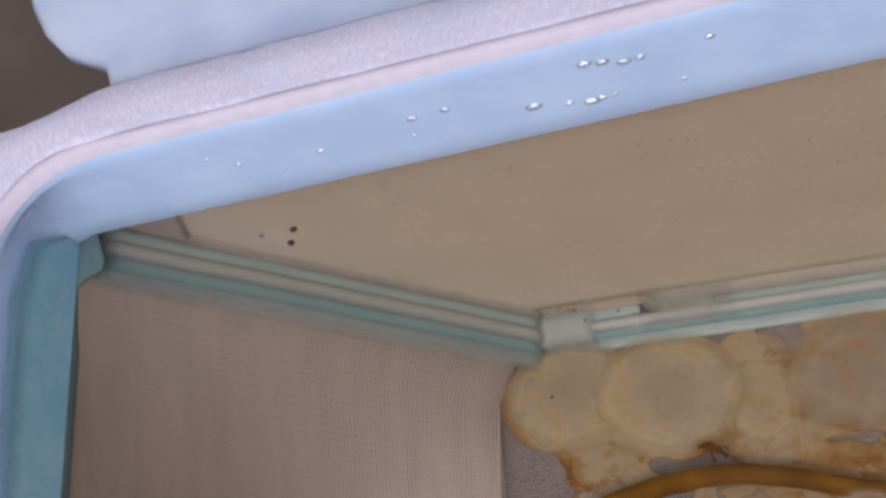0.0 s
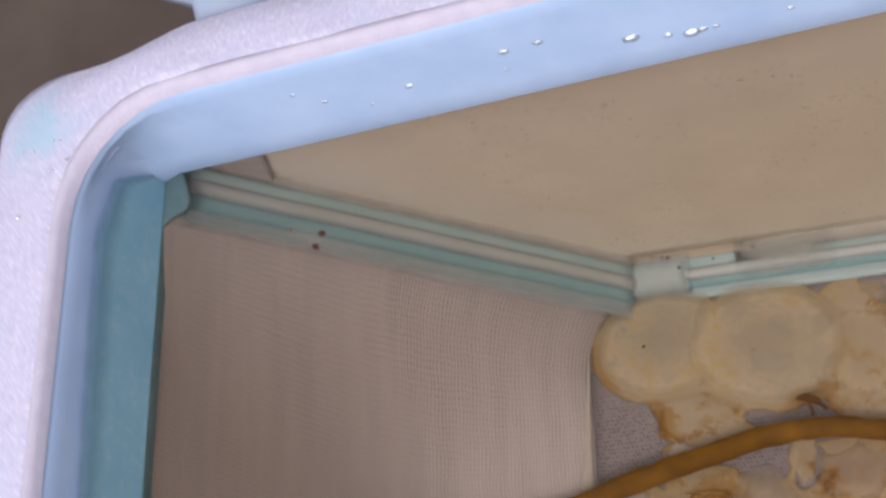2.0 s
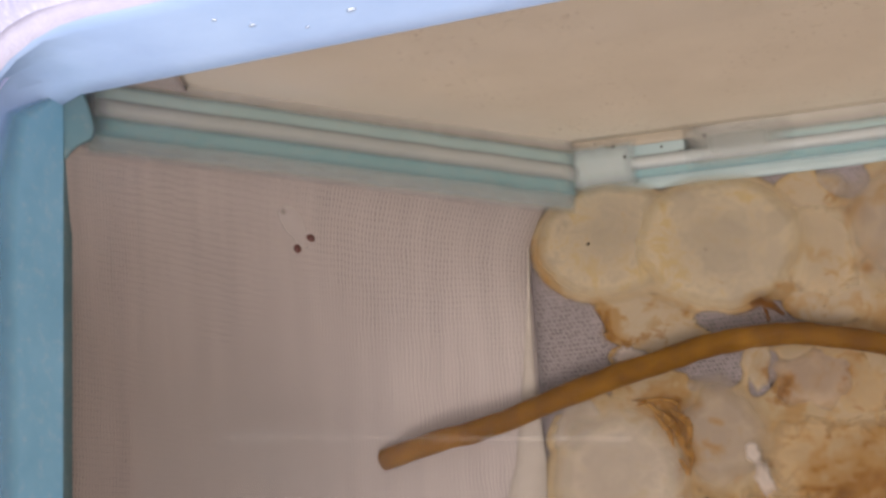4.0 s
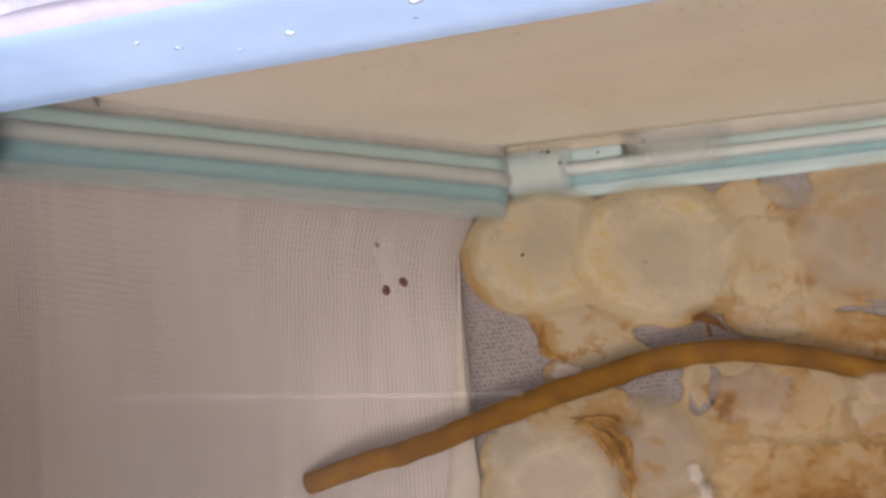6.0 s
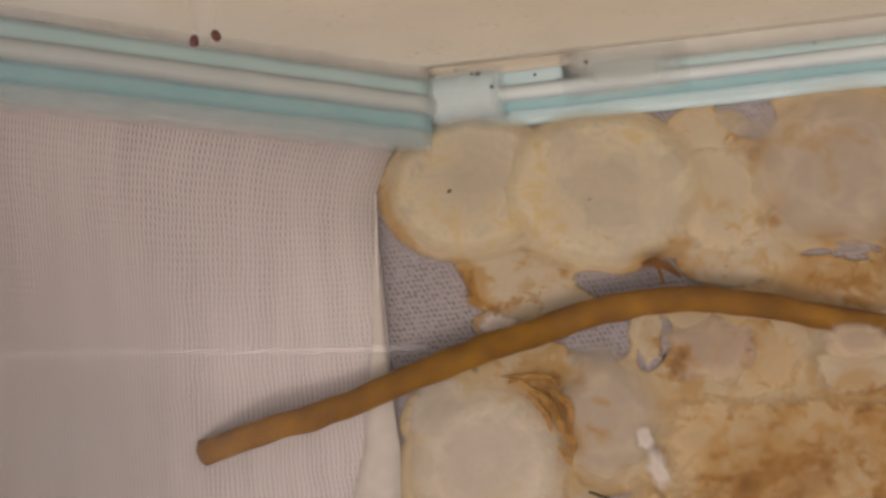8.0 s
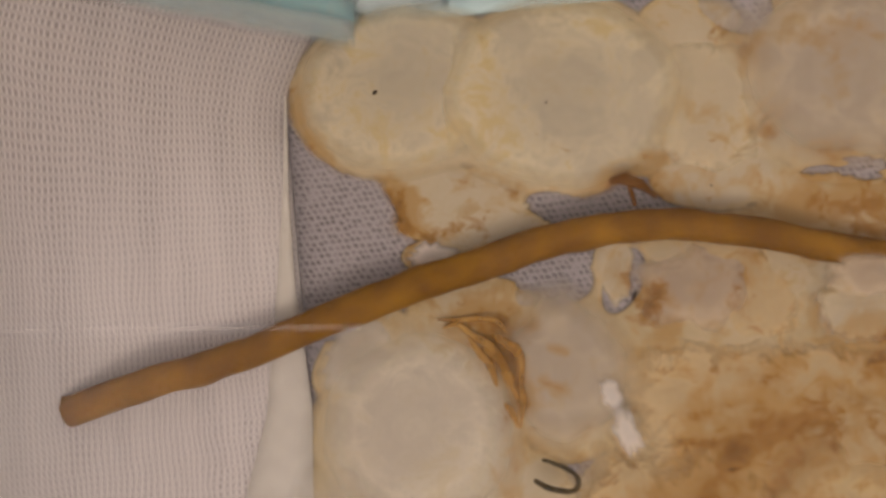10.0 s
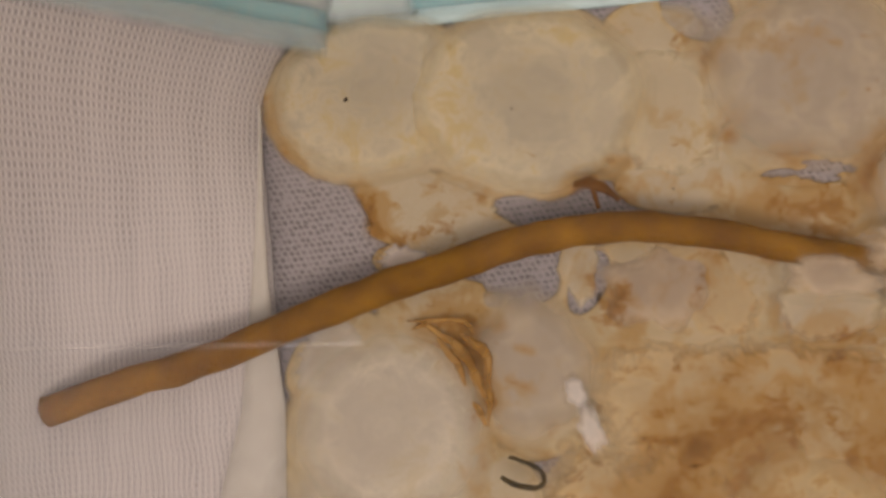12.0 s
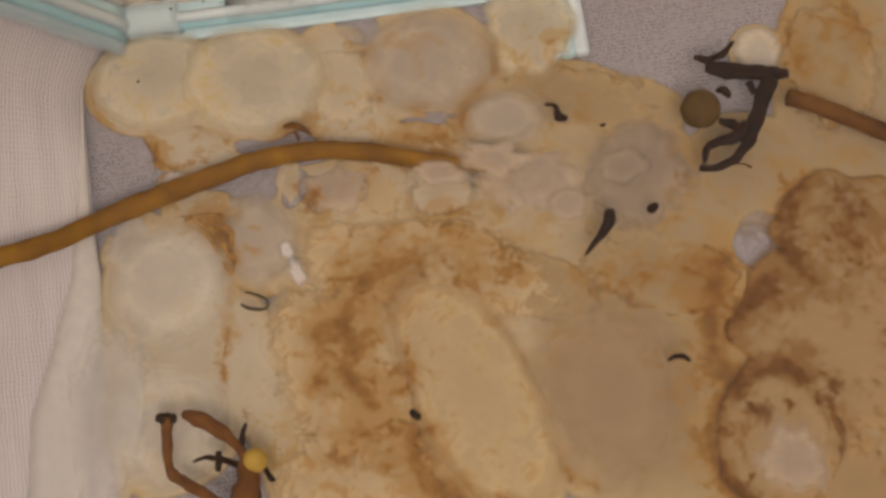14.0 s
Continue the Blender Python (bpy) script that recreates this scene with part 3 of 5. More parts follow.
stain(0.0011, 0.3, 0.0470, -0.0115, 0.0481, -0.0089)
stain(0.0007, 0.4, 0.0644, -0.0145, 0.0623, -0.0160)
stain(0.0014, 0.22, 0.0548, -0.0020, 0.0572, -0.0015)
stain(0.0007, 0.4, 0.0708, -0.0090, 0.0723, -0.0045)
stain(0.0010, 0.75, 0.0004, -0.0130, 0.0007, -0.0155, 0.0022, -0.0169)
stain(0.0009, 0.6, 0.0021, -0.0177, 0.0047, -0.0192, 0.0054, -0.0201)
stain(0.0011, 0.95, 0.0279, -0.0154, 0.0302, -0.0163, 0.0326, -0.0180)
stain(0.0008, 0.35, 0.0094, -0.0131, 0.0133, -0.0132, 0.0163, -0.0148)
stain(0.0008, 0.35, 0.0121, -0.0408, 0.0119, -0.0453, 0.0106, -0.0497)
stain(0.0024, 0.12, -0.0071, -0.0018, -0.0091, -0.0056)
stain(0.0027, 0.14, 0.0172, 0.0069, 0.0106, 0.0054)
stain(0.0023, 0.14, 0.0387, -0.0100, 0.0368, -0.0129)
stain(0.0062, -0.45, 0.1102, -0.0948, 0.1104, -0.0949)
stain(0.0028, -0.3, 0.0133, -0.0599, 0.0135, -0.0599)
stain(0.0064, -0.2, 0.0817, -0.0768, 0.0763, -0.0876)
stain(0.0064, -0.15, 0.0008, -0.0422, -0.0019, -0.0681)
stain(0.0069, -0.2, 0.0210, -0.0016, 0.0060, -0.0040)
stain(0.0044, -0.15, 0.0918, -0.0330, 0.0920, -0.0330)
stain(0.0052, -0.15, 0.0591, -0.0653, 0.0636, -0.0823)


def stain_arc(cx, cy, r, a0, a1, width, strength):
    pts = [(cx + r * math.cos(radians(a0 + (a1 - a0) * k / 8)), cy + r * math.sin(radians(a0 + (a1 - a0) * k / 8))) for k in range(9)]
    stain(width, strength, *(v for p in pts for v in p))


stain_arc(0.1095, -0.0900, 0.0128, 235, 60, 0.0016, 0.75)
stain_arc(0.1095, -0.0900, 0.0118, 60, -20, 0.0012, 0.5)
stain_arc(0.1110, -0.0930, 0.0085, 200, 70, 0.0016, 0.45)
stain_arc(0.1262, -0.0703, 0.0245, 200, 140, 0.0026, 0.75)
stain_arc(0.1315, -0.0532, 0.0125, 230, 110, 0.0014, 0.6)
stain_arc(0.0905, -0.0200, 0.0160, 120, 60, 0.0010, 0.5)
stain(0.0010, 0.55, 0.0660, -0.0135, 0.0635, -0.0165, 0.0622, -0.0200)


def stains_at(xs, ys, spread=1.0):
    best, bleach = np.zeros(len(xs)), np.zeros(len(xs))
    for pts, width, strength in STAINS:
        d = np.full(len(xs), 1.0)
        for a, c in zip(pts, pts[1:]):
            bx, by = c[0] - a[0], c[1] - a[1]
            f = np.clip(((xs - a[0]) * bx + (ys - a[1]) * by) / max(bx * bx + by * by, 1e-12), 0, 1)
            d = np.minimum(d, np.hypot(xs - a[0] - f * bx, ys - a[1] - f * by))
        k = strength * np.exp(-(d / (width * spread)) ** 2)
        best, bleach = np.maximum(best, k), np.minimum(bleach, k)
    return best + bleach


def lobe(rx, ry, h, seed, wob=0.10, ring=0.0, hollow=0.0, rough=0.12, segs=72, rings=26, cut=None, drop=0.001, world=None):
    """A soft flattened lobe on z = 0: domed, with an uneven outline, an optional raised ring and a hollow middle. cut = (angle, reach) trims it straight."""
    bm = bmesh.new()
    for key in ("rim", "stain", "halo"):
        bm.verts.layers.float.new(key)
    layer, spots, halo = (bm.verts.layers.float[key] for key in ("rim", "stain", "halo"))
    grid = []
    for i in range(rings + 1):
        s = i / rings
        row = []
        for k in range(segs):
            a = 2 * math.pi * k / segs
            w = 1 + 1.5 * wob * noise.noise(Vector((math.cos(a) * 1.1 + seed, math.sin(a) * 1.1, seed * 0.7))) + wob * 0.8 * noise.noise(Vector((math.cos(a) * 2.4 + seed, math.sin(a) * 2.4, seed))) + wob * 0.45 * noise.noise(Vector((math.cos(a) * 4 + seed, math.sin(a) * 4, seed)))
            x, y = rx * w * s * math.cos(a), ry * w * s * math.sin(a)
            e = s
            if cut is not None:
                ca, reach = radians(cut[0]), cut[1]
                d = x / rx * math.cos(ca) + y / ry * math.sin(ca)
                if d > reach:
                    x -= (d - reach) * rx * math.cos(ca)
                    y -= (d - reach) * ry * math.sin(ca)
                    e = 1.0
            z = h * (1 - s ** 2.6)
            z += ring * h * math.exp(-((s - 0.62) / 0.09) ** 2) - 0.35 * hollow * h * math.exp(-(s / 0.42) ** 2)
            z += rough * h * (1 - s ** 6) * (noise.noise(Vector((x * 160 + seed, y * 160, seed))) + 0.5 * noise.noise(Vector((x * 420, y * 420 + seed, seed))))
            z = max(z, 0.0002)
            if i == rings:
                z = -drop
            row.append((Vector((x, y, z)), e))
            if i == 0:
                break
        grid.append(row)
    vs = []
    for row in grid:
        line = []
        for p, e in row:
            v = bm.verts.new(p)
            v[layer] = e
            line.append(v)
        vs.append(line)
    if world:
        flat = [v for line in vs for v in line]
        where = [world @ v.co for v in flat]
        wx, wy = np.array([w.x for w in where]), np.array([w.y for w in where])
        for v, s, h in zip(flat, stains_at(wx, wy), stains_at(wx, wy, 2.4)):
            v[spots], v[halo] = s, h
    for k in range(segs):
        bm.faces.new((vs[0][0], vs[1][k], vs[1][(k + 1) % segs]))
    for r0, r1 in zip(vs[1:], vs[2:]):
        for k in range(segs):
            bm.faces.new((r0[k], r1[k], r1[(k + 1) % segs], r0[(k + 1) % segs]))
    return bm


def ball(r, seed, sx=1.0, sy=1.0, sz=1.0, wob=0.05, bm=None, at=(0, 0, 0), rot=0.0):
    bm = bm or bmesh.new()
    got = bmesh.ops.create_icosphere(bm, subdivisions=3, radius=r)
    spin = Matrix.Rotation(rot, 3, "Z")
    for v in got["verts"]:
        w = 1 + wob * noise.noise(v.co * (2.2 / r) + Vector((seed, 0, 0)))
        v.co = spin @ Vector((v.co.x * sx * w, v.co.y * sy * w, v.co.z * sz * w)) + Vector(at)
    return bm


# ---- the place ----
X0, X1, Y0, Y1 = -0.0115, 0.190, -0.200, 0.0105   # floor of the net
RIM_Z, TOP_Z = 0.084, 0.1045
LEFT_TOP = -0.0555


def ground():
    ob = part("ground", sheet(((-1.5, -1.5, -0.004), (1.5, -1.5, -0.004), (1.5, 1.5, -0.004), (-1.5, 1.5, -0.004)), 8, 8, thick=0.03), TABLE)
    tagged(ob, "dark brown worn tabletop under the net box", "table", kind="structure")


ground()


def loop_at(z, grow, radius, n=10):
    """A rounded rectangle round the box's mouth."""
    xa, xb, ya, yb = LEFT_TOP - grow, X1 + 0.044 + grow, Y0 - grow, Y1 + grow
    pts = []
    for cx, cy, a0 in ((xa + radius, yb - radius, 180), (xb - radius, yb - radius, 90), (xb - radius, ya + radius, 0), (xa + radius, ya + radius, -90)):
        for k in range(n + 1):
            a = radians(a0 - 90 * k / n)
            pts.append(Vector((cx + radius * math.cos(a), cy + radius * math.sin(a), z)))
    fine = []
    for p, q in zip(pts, pts[1:] + pts[:1]):
        m = max(1, int((q - p).length / 0.004))
        fine += [p.lerp(q, i / m) for i in range(m)]
    return fine


def corner_bulge(p, grow):
    """The cloth bunches at the far corner: it stands out to the side and is cut back behind."""
    k = max(0.0, min(1.0, (grow - 0.006) / 0.007))
    s = max(0.0, min(1.0, (-0.038 - p.x) / 0.015)) * max(0.0, min(1.0, (p.y + 0.01) / 0.03))
    side = max(0.0, min(1.0, (-0.058 - p.x) / 0.01))
    fray = 0.0004 * k * noise.noise(Vector((p.x * 1300, p.y * 1300, 2.0)))
    return Vector((p.x - 0.0030 * k * side + fray, p.y - 0.0036 * k * s + fray, p.z))


def lofted(levels, jitter=0.0, seed=0.0):
    bm = bmesh.new()
    uvl = bm.loops.layers.uv.new("UVMap")
    count = 480 if jitter else 240
    rings = []
    for z, grow, radius in levels:
        pts = loop_at(z, grow, radius)
        lengths = [0.0]
        for p, q in zip(pts, pts[1:] + pts[:1]):
            lengths.append(lengths[-1] + (q - p).length)
        ring = []
        for k in range(count):
            s = lengths[-1] * k / count
            i = max(j for j in range(len(pts)) if lengths[j] <= s)
            p = pts[i].lerp(pts[(i + 1) % len(pts)], (s - lengths[i]) / max(lengths[i + 1] - lengths[i], 1e-9))
            if jitter:
                p = corner_bulge(p, grow)
            p = p + Vector((0, 0, jitter * noise.noise(Vector((p.x * 90, p.y * 90, seed)))))
            ring.append((bm.verts.new(p), s))
        rings.append(ring)
    across = 0.0
    for j, (r0, r1) in enumerate(zip(rings, rings[1:])):
        step = (r1[0][0].co - r0[0][0].co).length
        for k in range(count):
            i = (k + 1) % count
            f = bm.faces.new((r0[k][0], r1[k][0], r1[i][0], r0[i][0]))
            end = r0[k][1] + (r0[1][1] - r0[0][1])
            for loop, uv in zip(f.loops, ((r0[k][1], across), (r0[k][1], across + step), (end, across + step), (end, across))):
                loop[uvl].uv = uv
        across += step
    bmesh.ops.recalc_face_normals(bm, faces=bm.faces)
    return bm


def sag(v):
    """The slack cloth of the side from foot to rim: x and z."""
    knots = ((0.0, X0, 0.0), (0.22, -0.027, 0.0008), (0.36, -0.0385, 0.0035), (0.50, -0.0460, 0.0125), (0.65, -0.0508, 0.030), (0.82, -0.0540, 0.056), (1.0, LEFT_TOP, RIM_Z))
    for (v0, xa, za), (v1, xb, zb) in zip(knots, knots[1:]):
        if v <= v1:
            f = (v - v0) / (v1 - v0)
            return xa + (xb - xa) * f, za + (zb - za) * f
    return knots[-1][1:]


def soft_sag(v):
    got = [sag(min(1.0, max(0.0, v + d))) for d in (-0.12, -0.08, -0.04, 0.0, 0.04, 0.08, 0.12)]
    k = min(1.0, 8 * v, 8 * (1 - v))
    x, z = sag(v)
    return x + k * (sum(g[0] for g in got) / 7 - x), z + k * (sum(g[1] for g in got) / 7 - z)


def sagging_net():
    bm = bmesh.new()
    uvl = bm.loops.layers.uv.new("UVMap")
    nu, nv = 90, 60
    rows = []
    for j in range(nu + 1):
        y = Y1 + 0.004 + (Y0 - Y1 - 0.004) * (j / nu) ** 1.6
        k = min(1.0, max(0.0, (Y1 - 0.002 - y) / 0.036))
        k = k * k * (3 - 2 * k)
        foot = X0 + 0.0055 * min(1.0, max(0.0, (y + 0.003) / 0.013)) ** 1.5
        row, length, last = [], 0.0, None
        for i in range(nv + 1):
            v = i / nv
            sx, sz = soft_sag(v)
            x, z = foot + (LEFT_TOP - foot) * v * (1 - k) + (sx - foot) * k, RIM_Z * v * (1 - k) + sz * k
            fold = 0.0007 * math.sin(math.pi * v) * (noise.noise(Vector((v * 7, y * 45, 3))) + 0.5 * noise.noise(Vector((v * 19, y * 60, 9))))
            p = Vector((x, y, z + fold + 0.0003 - 0.0007 * max(0.0, 1 - v / 0.03)))
            flat = Vector((sx, 0, sz))
            length += (flat - last).length if last else 0.0
            last = flat
            row.append((bm.verts.new(p), length, y))
        rows.append(row)
    for r0, r1 in zip(rows, rows[1:]):
        for i in range(nv):
            q = (r0[i], r0[i + 1], r1[i + 1], r1[i])
            f = bm.faces.new([w[0] for w in q])
            for loop, w in zip(f.loops, q):
                loop[uvl].uv = (w[1], w[2])
    bm.normal_update()
    geo = bmesh.ops.extrude_face_region(bm, geom=list(bm.faces))
    for v in geo["geom"]:
        if isinstance(v, bmesh.types.BMVert):
            v.co -= Vector((0.0004, 0, 0.0005))
    bmesh.ops.recalc_face_normals(bm, faces=bm.faces)
    return bm


def net_box():
    box = empty("net_box", (0.06, -0.09, 0))
    box.location = (0, 0, 0)
    tagged(box, "pale blue plastic net box with cloth sides, full of water", "net box")
    # inner lip band and the cloth-covered flange
    part("lip", lofted(((0.0835, 0.004, 0.004), (0.0830, 0.0005, 0.0012), (0.0838, 0.0, 0.0012), (0.088, 0.0002, 0.0014), (0.0955, 0.0006, 0.0042), (0.1000, 0.0010, 0.012), (0.1020, 0.0012, 0.017), (0.1035, 0.0022, 0.018),
                           (0.1030, 0.004, 0.018), (0.0985, 0.005, 0.018), (0.0835, 0.004, 0.004))), BLUE, box, "glossy pale blue plastic lip with wet glints")
    part("flange", lofted(((0.1030, 0.0020, 0.0185), (0.1046, 0.0030, 0.019), (0.1046, 0.0045, 0.019), (0.1044, 0.008, 0.017), (0.1037, 0.0125, 0.012), (0.1018, 0.0142, 0.0095),
                           (0.0985, 0.0142, 0.0095), (0.0985, 0.0030, 0.018)), 0.0006, 3.0), FLANGE, box, "frosted white cloth stretched over the flange")
    part("seam_piping", lofted(((0.1030, 0.0014, 0.0178), (0.1043, 0.0018, 0.0180), (0.1050, 0.0025, 0.0184), (0.1049, 0.0031, 0.0186), (0.1045, 0.0037, 0.019), (0.1038, 0.0042, 0.019))), PIPING, box, "pinkish cloth piping along the lip")
    # cloth sides and floor
    part("side_net", sagging_net(), WEAVE, box, "grey-mauve woven net side, sagging")
    part("back_sheet", sheet(((X0 - 0.002, Y1 + 0.0088, 0.0), (X1, Y1 + 0.0020, 0.0), (X1 + 0.044, Y1 + 0.0020, RIM_Z - 0.0016), (LEFT_TOP + 0.002, Y1 + 0.0043, RIM_Z - 0.0016)), 60, 16, 0.0005, 4.0), SHEET, box, "beige silt-dusted sheet")
    part("floor_net", sheet(((X0, Y0, 0), (X1, Y0, 0), (X1, Y1 + 0.0085, 0), (X0, Y1 + 0.0085, 0)), 50, 50, 0.0, 6.0), KNIT, box, "grey knitted net floor")
    part("side_net", sheet(((X1, Y1, 0), (X1, Y0, 0), (X1 + 0.044, Y0, RIM_Z), (X1 + 0.044, Y1, RIM_Z)), 20, 10, 0.0009, 8.0), WEAVE, box)
    part("front_net", sheet(((X1, Y0, 0), (X0, Y0, 0), (LEFT_TOP, Y0, RIM_Z), (X1 + 0.044, Y0, RIM_Z)), 20, 10, 0.0009, 9.0), WEAVE, box)
    # corner post, laid along the meeting of the two sides
    lo, hi = Vector((-0.0010, 0.0126, 0.0010)), Vector((-0.0540, 0.0092, 0.0815))

    def along(name, low, high, bulge, lift, mat, lab="", feather=0.0, bow=0.0):
        part(name, strip(lo, hi, low, high, bulge, lift, feather, bow=bow, seed=lift * 900, ends=0.005), mat, box, lab)
    along("post_flap", (-0.0078, -0.0064), (0.0036, 0.0038), 0.0002, 0.0005, FLAP, "milky teal film along the corner post", -1)
    along("post_groove", (-0.0046, -0.0040), (-0.0004, 0.0), 0.0, 0.0009, GROOVE, "teal groove of the corner post", 2)
    along("corner_post", (-0.0019, -0.0012), (0.0021, 0.0024), 0.0008, 0.0009, POST, "milky grey plastic corner post", 2)
    along("post_edge", (0.0008, 0.0011), (0.0042, 0.0044), 0.0002, 0.0011, EDGE, "pale teal edge of the corner post", 2)
    along("post_fringe", (0.0026, 0.0030), (0.0080, 0.0080), 0.0001, 0.0009, FRINGE, "white feathered border of the corner post", -2)
    # bottom rail along the back
    ra, rb = Vector((0.0, 0.0, 0.0006)), Vector((X1, -0.0054, 0.0006))

    def rail(name, x0, x1, low, high, bulge, lift, mat, lab="", feather=0.0, ends=0.0):
        part(name, strip(ra.lerp(rb, x0 / X1), ra.lerp(rb, x1 / X1), low, high, bulge, lift, feather, seed=low * 900, ends=ends), mat, box, lab)
    rail("rail_base", -0.0010, X1, 0.0084, 0.0175, 0.0, 0.0003, AQUA, "pale aqua base of the bottom rail")
    # strip added to fill the gap below the sheet, its colour dimmed to match
    rail("rail_ledge", -0.0100, X1, 0.0169, 0.0235, 0.0, 0.0008, SHEET_DIM, "added beige strip behind the rail, dimmed sheet colour")
    rail("rail_groove", 0.0060, X1, 0.0102, 0.0132, 0.0, 0.0008, GROOVE, "teal groove of the bottom rail", 2)
    rail("bottom_rail", 0.0040, X1, 0.0118, 0.0150, 0.0010, 0.0006, RAIL, "milky white plastic bottom rail", 2)
    rail("rail_edge", 0.0240, X1, 0.0140, 0.0165, 0.0003, 0.0008, EDGE, "pale teal edge of the bottom rail", 2, 0.012)
    rail("rail_fringe", 0.0190, X1, 0.0148, 0.0200, 0.0001, 0.0011, FRINGE, "white feathered border of the rail", -2, 0.006)
    rail("rail_smear", 0.0190, 0.0380, 0.0106, 0.0186, 0.0003, 0.0016, SMEAR, "cream film smeared over the rail", 2, 0.006)
    rail("rail_clip", -0.0060, 0.0105, 0.0090, 0.0178, 0.0003, 0.0018, CLIP, "pale aqua plastic clip at the corner", 2, 0.003)
    y = 0.0110
    # bracket on the floor at the other end
    for dx, m in ((0.0, RAIL), (0.0030, AQUA), (0.0058, RAIL)):
        part("bracket_bar", sweep([(0.0830 + dx, -0.0085, 0.0018), (0.0832 + dx, 0.0, 0.0018), (0.0834 + dx, y - 0.002, 0.0018)], [0.0017] * 3, 10), m, box)
    # side lip wall, shade and water tint put into its colour, round to corner
    bm = bmesh.new()
    rim = bm.verts.layers.float.new("rim")
    tops = ((0.0104, 0.0860), (0.0090, 0.0885), (0.0047, 0.0962), (-0.0055, 0.0995), (-0.0220, 0.0990), (-0.0600, 0.0975), (Y0, 0.0960))
    rows = []
    for py, top in tops:
        row = []
        for j in range(9):
            v = bm.verts.new((-0.0549 - 0.0002 * j / 8, py, 0.0815 + (top - 0.0815) * j / 8))
            v[rim] = max(0.0, (j - 5) / 3) ** 1.3
            row.append(v)
        rows.append(row)
    for r0, r1 in zip(rows, rows[1:]):
        for j in range(8):
            bm.faces.new((r0[j], r0[j + 1], r1[j + 1], r1[j]))
    bm.normal_update()
    geo = bmesh.ops.extrude_face_region(bm, geom=list(bm.faces))
    for v in geo["geom"]:
        if isinstance(v, bmesh.types.BMVert):
            v.co.x -= 0.0005
    bmesh.ops.recalc_face_normals(bm, faces=bm.faces)
    part("liner", bm, SHADED_TEAL, box, "lip wall with shade and water tint in its teal")
    part("corner_plate", slab(((-0.0600, -0.0050), (-0.0562, -0.0040), (-0.0556, 0.0012), (-0.0535, 0.0034), (-0.0507, 0.0040), (-0.0503, 0.0060), (-0.0525, 0.0125), (-0.0600, 0.0125)), 0.0834, 0.0006, 0.0002), SHADED_TEAL, box, "plastic corner plate in the wall's shade-tinted teal")
    part("gusset", sheet(((-0.0535, 0.0143, 0.0765), (-0.0470, 0.0150, 0.0600), (-0.0395, 0.0140, 0.0815), (-0.0500, 0.0140, 0.0815)), 12, 12, 0.0, 2.0, 0.0002), WEAVE, box, "triangle of bare woven net")
    # seam flap along the foot of the side
    pts = [(-0.0112, 0.0005), (-0.0119, -0.0115), (-0.0121, -0.0235), (-0.0112, -0.0385), (-0.0121, -0.0507), (-0.0157, -0.0640), (-0.0170, -0.090)]
    wid = [0.0002, 0.0007, 0.0022, 0.0055, 0.0088, 0.0105, 0.012]
    bm = bmesh.new()
    top, bot = [], []
    for (px, py), w in zip(pts, wid):
        row = [Vector((px - w * f, py, 0.0012 + max(0.0, (X0 - (px - w * f))) * 0.08)) for f in (0, 0.33, 0.66, 1)]
        top.append([bm.verts.new(p) for p in row])
        bot.append([bm.verts.new(p - Vector((0, 0, 0.0006))) for p in row])
    for a, b in ((top, 1), (bot, -1)):
        for r0, r1 in zip(a, a[1:]):
            for k in range(3):
                q = (r0[k], r0[k + 1], r1[k + 1], r1[k])
                bm.faces.new(q if b > 0 else tuple(reversed(q)))
    for r0, r1, s0, s1 in zip(top, top[1:], bot, bot[1:]):
        bm.faces.new((r0[0], r1[0], s1[0], s0[0]))
        bm.faces.new((r0[3], s0[3], s1[3], r1[3]))
    bmesh.ops.recalc_face_normals(bm, faces=bm.faces)
    part("seam_flap", bm, SEAM, box, "cream cloth seam flap")


net_box()


def water():
    bm = bmesh.new()
    xs, ys = (LEFT_TOP - 0.0005, X1 + 0.0435), (Y0 - 0.0005, Y1 + 0.0005)
    n = 40
    rows = [[bm.verts.new((xs[0] + (xs[1] - xs[0]) * i / n, ys[0] + (ys[1] - ys[0]) * j / n, 0.0836)) for i in range(n + 1)] for j in range(n + 1)]
    for j in range(n):
        for i in range(n):
            bm.faces.new((rows[j][i], rows[j][i + 1], rows[j + 1][i + 1], rows[j + 1][i]))
    ob = part("water", bm, WATER)
    tagged(ob, "still tea-tinted water surface inside the net box", "water", kind="structure")


water()


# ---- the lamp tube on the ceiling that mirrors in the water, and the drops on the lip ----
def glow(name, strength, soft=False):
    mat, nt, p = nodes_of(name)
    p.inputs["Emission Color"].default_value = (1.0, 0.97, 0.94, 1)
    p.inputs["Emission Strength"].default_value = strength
    # soft: the glow fades outward to 0.7, for the added haze panel
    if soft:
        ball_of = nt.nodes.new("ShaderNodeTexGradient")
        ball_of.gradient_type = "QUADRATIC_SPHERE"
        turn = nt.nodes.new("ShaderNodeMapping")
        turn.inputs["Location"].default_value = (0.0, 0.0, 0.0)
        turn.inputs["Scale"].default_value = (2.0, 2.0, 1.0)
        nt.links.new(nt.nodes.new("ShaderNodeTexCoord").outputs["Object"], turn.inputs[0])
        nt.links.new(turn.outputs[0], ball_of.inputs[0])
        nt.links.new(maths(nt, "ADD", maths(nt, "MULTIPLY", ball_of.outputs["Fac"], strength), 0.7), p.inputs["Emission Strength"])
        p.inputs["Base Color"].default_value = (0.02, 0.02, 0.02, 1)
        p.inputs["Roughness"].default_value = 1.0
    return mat


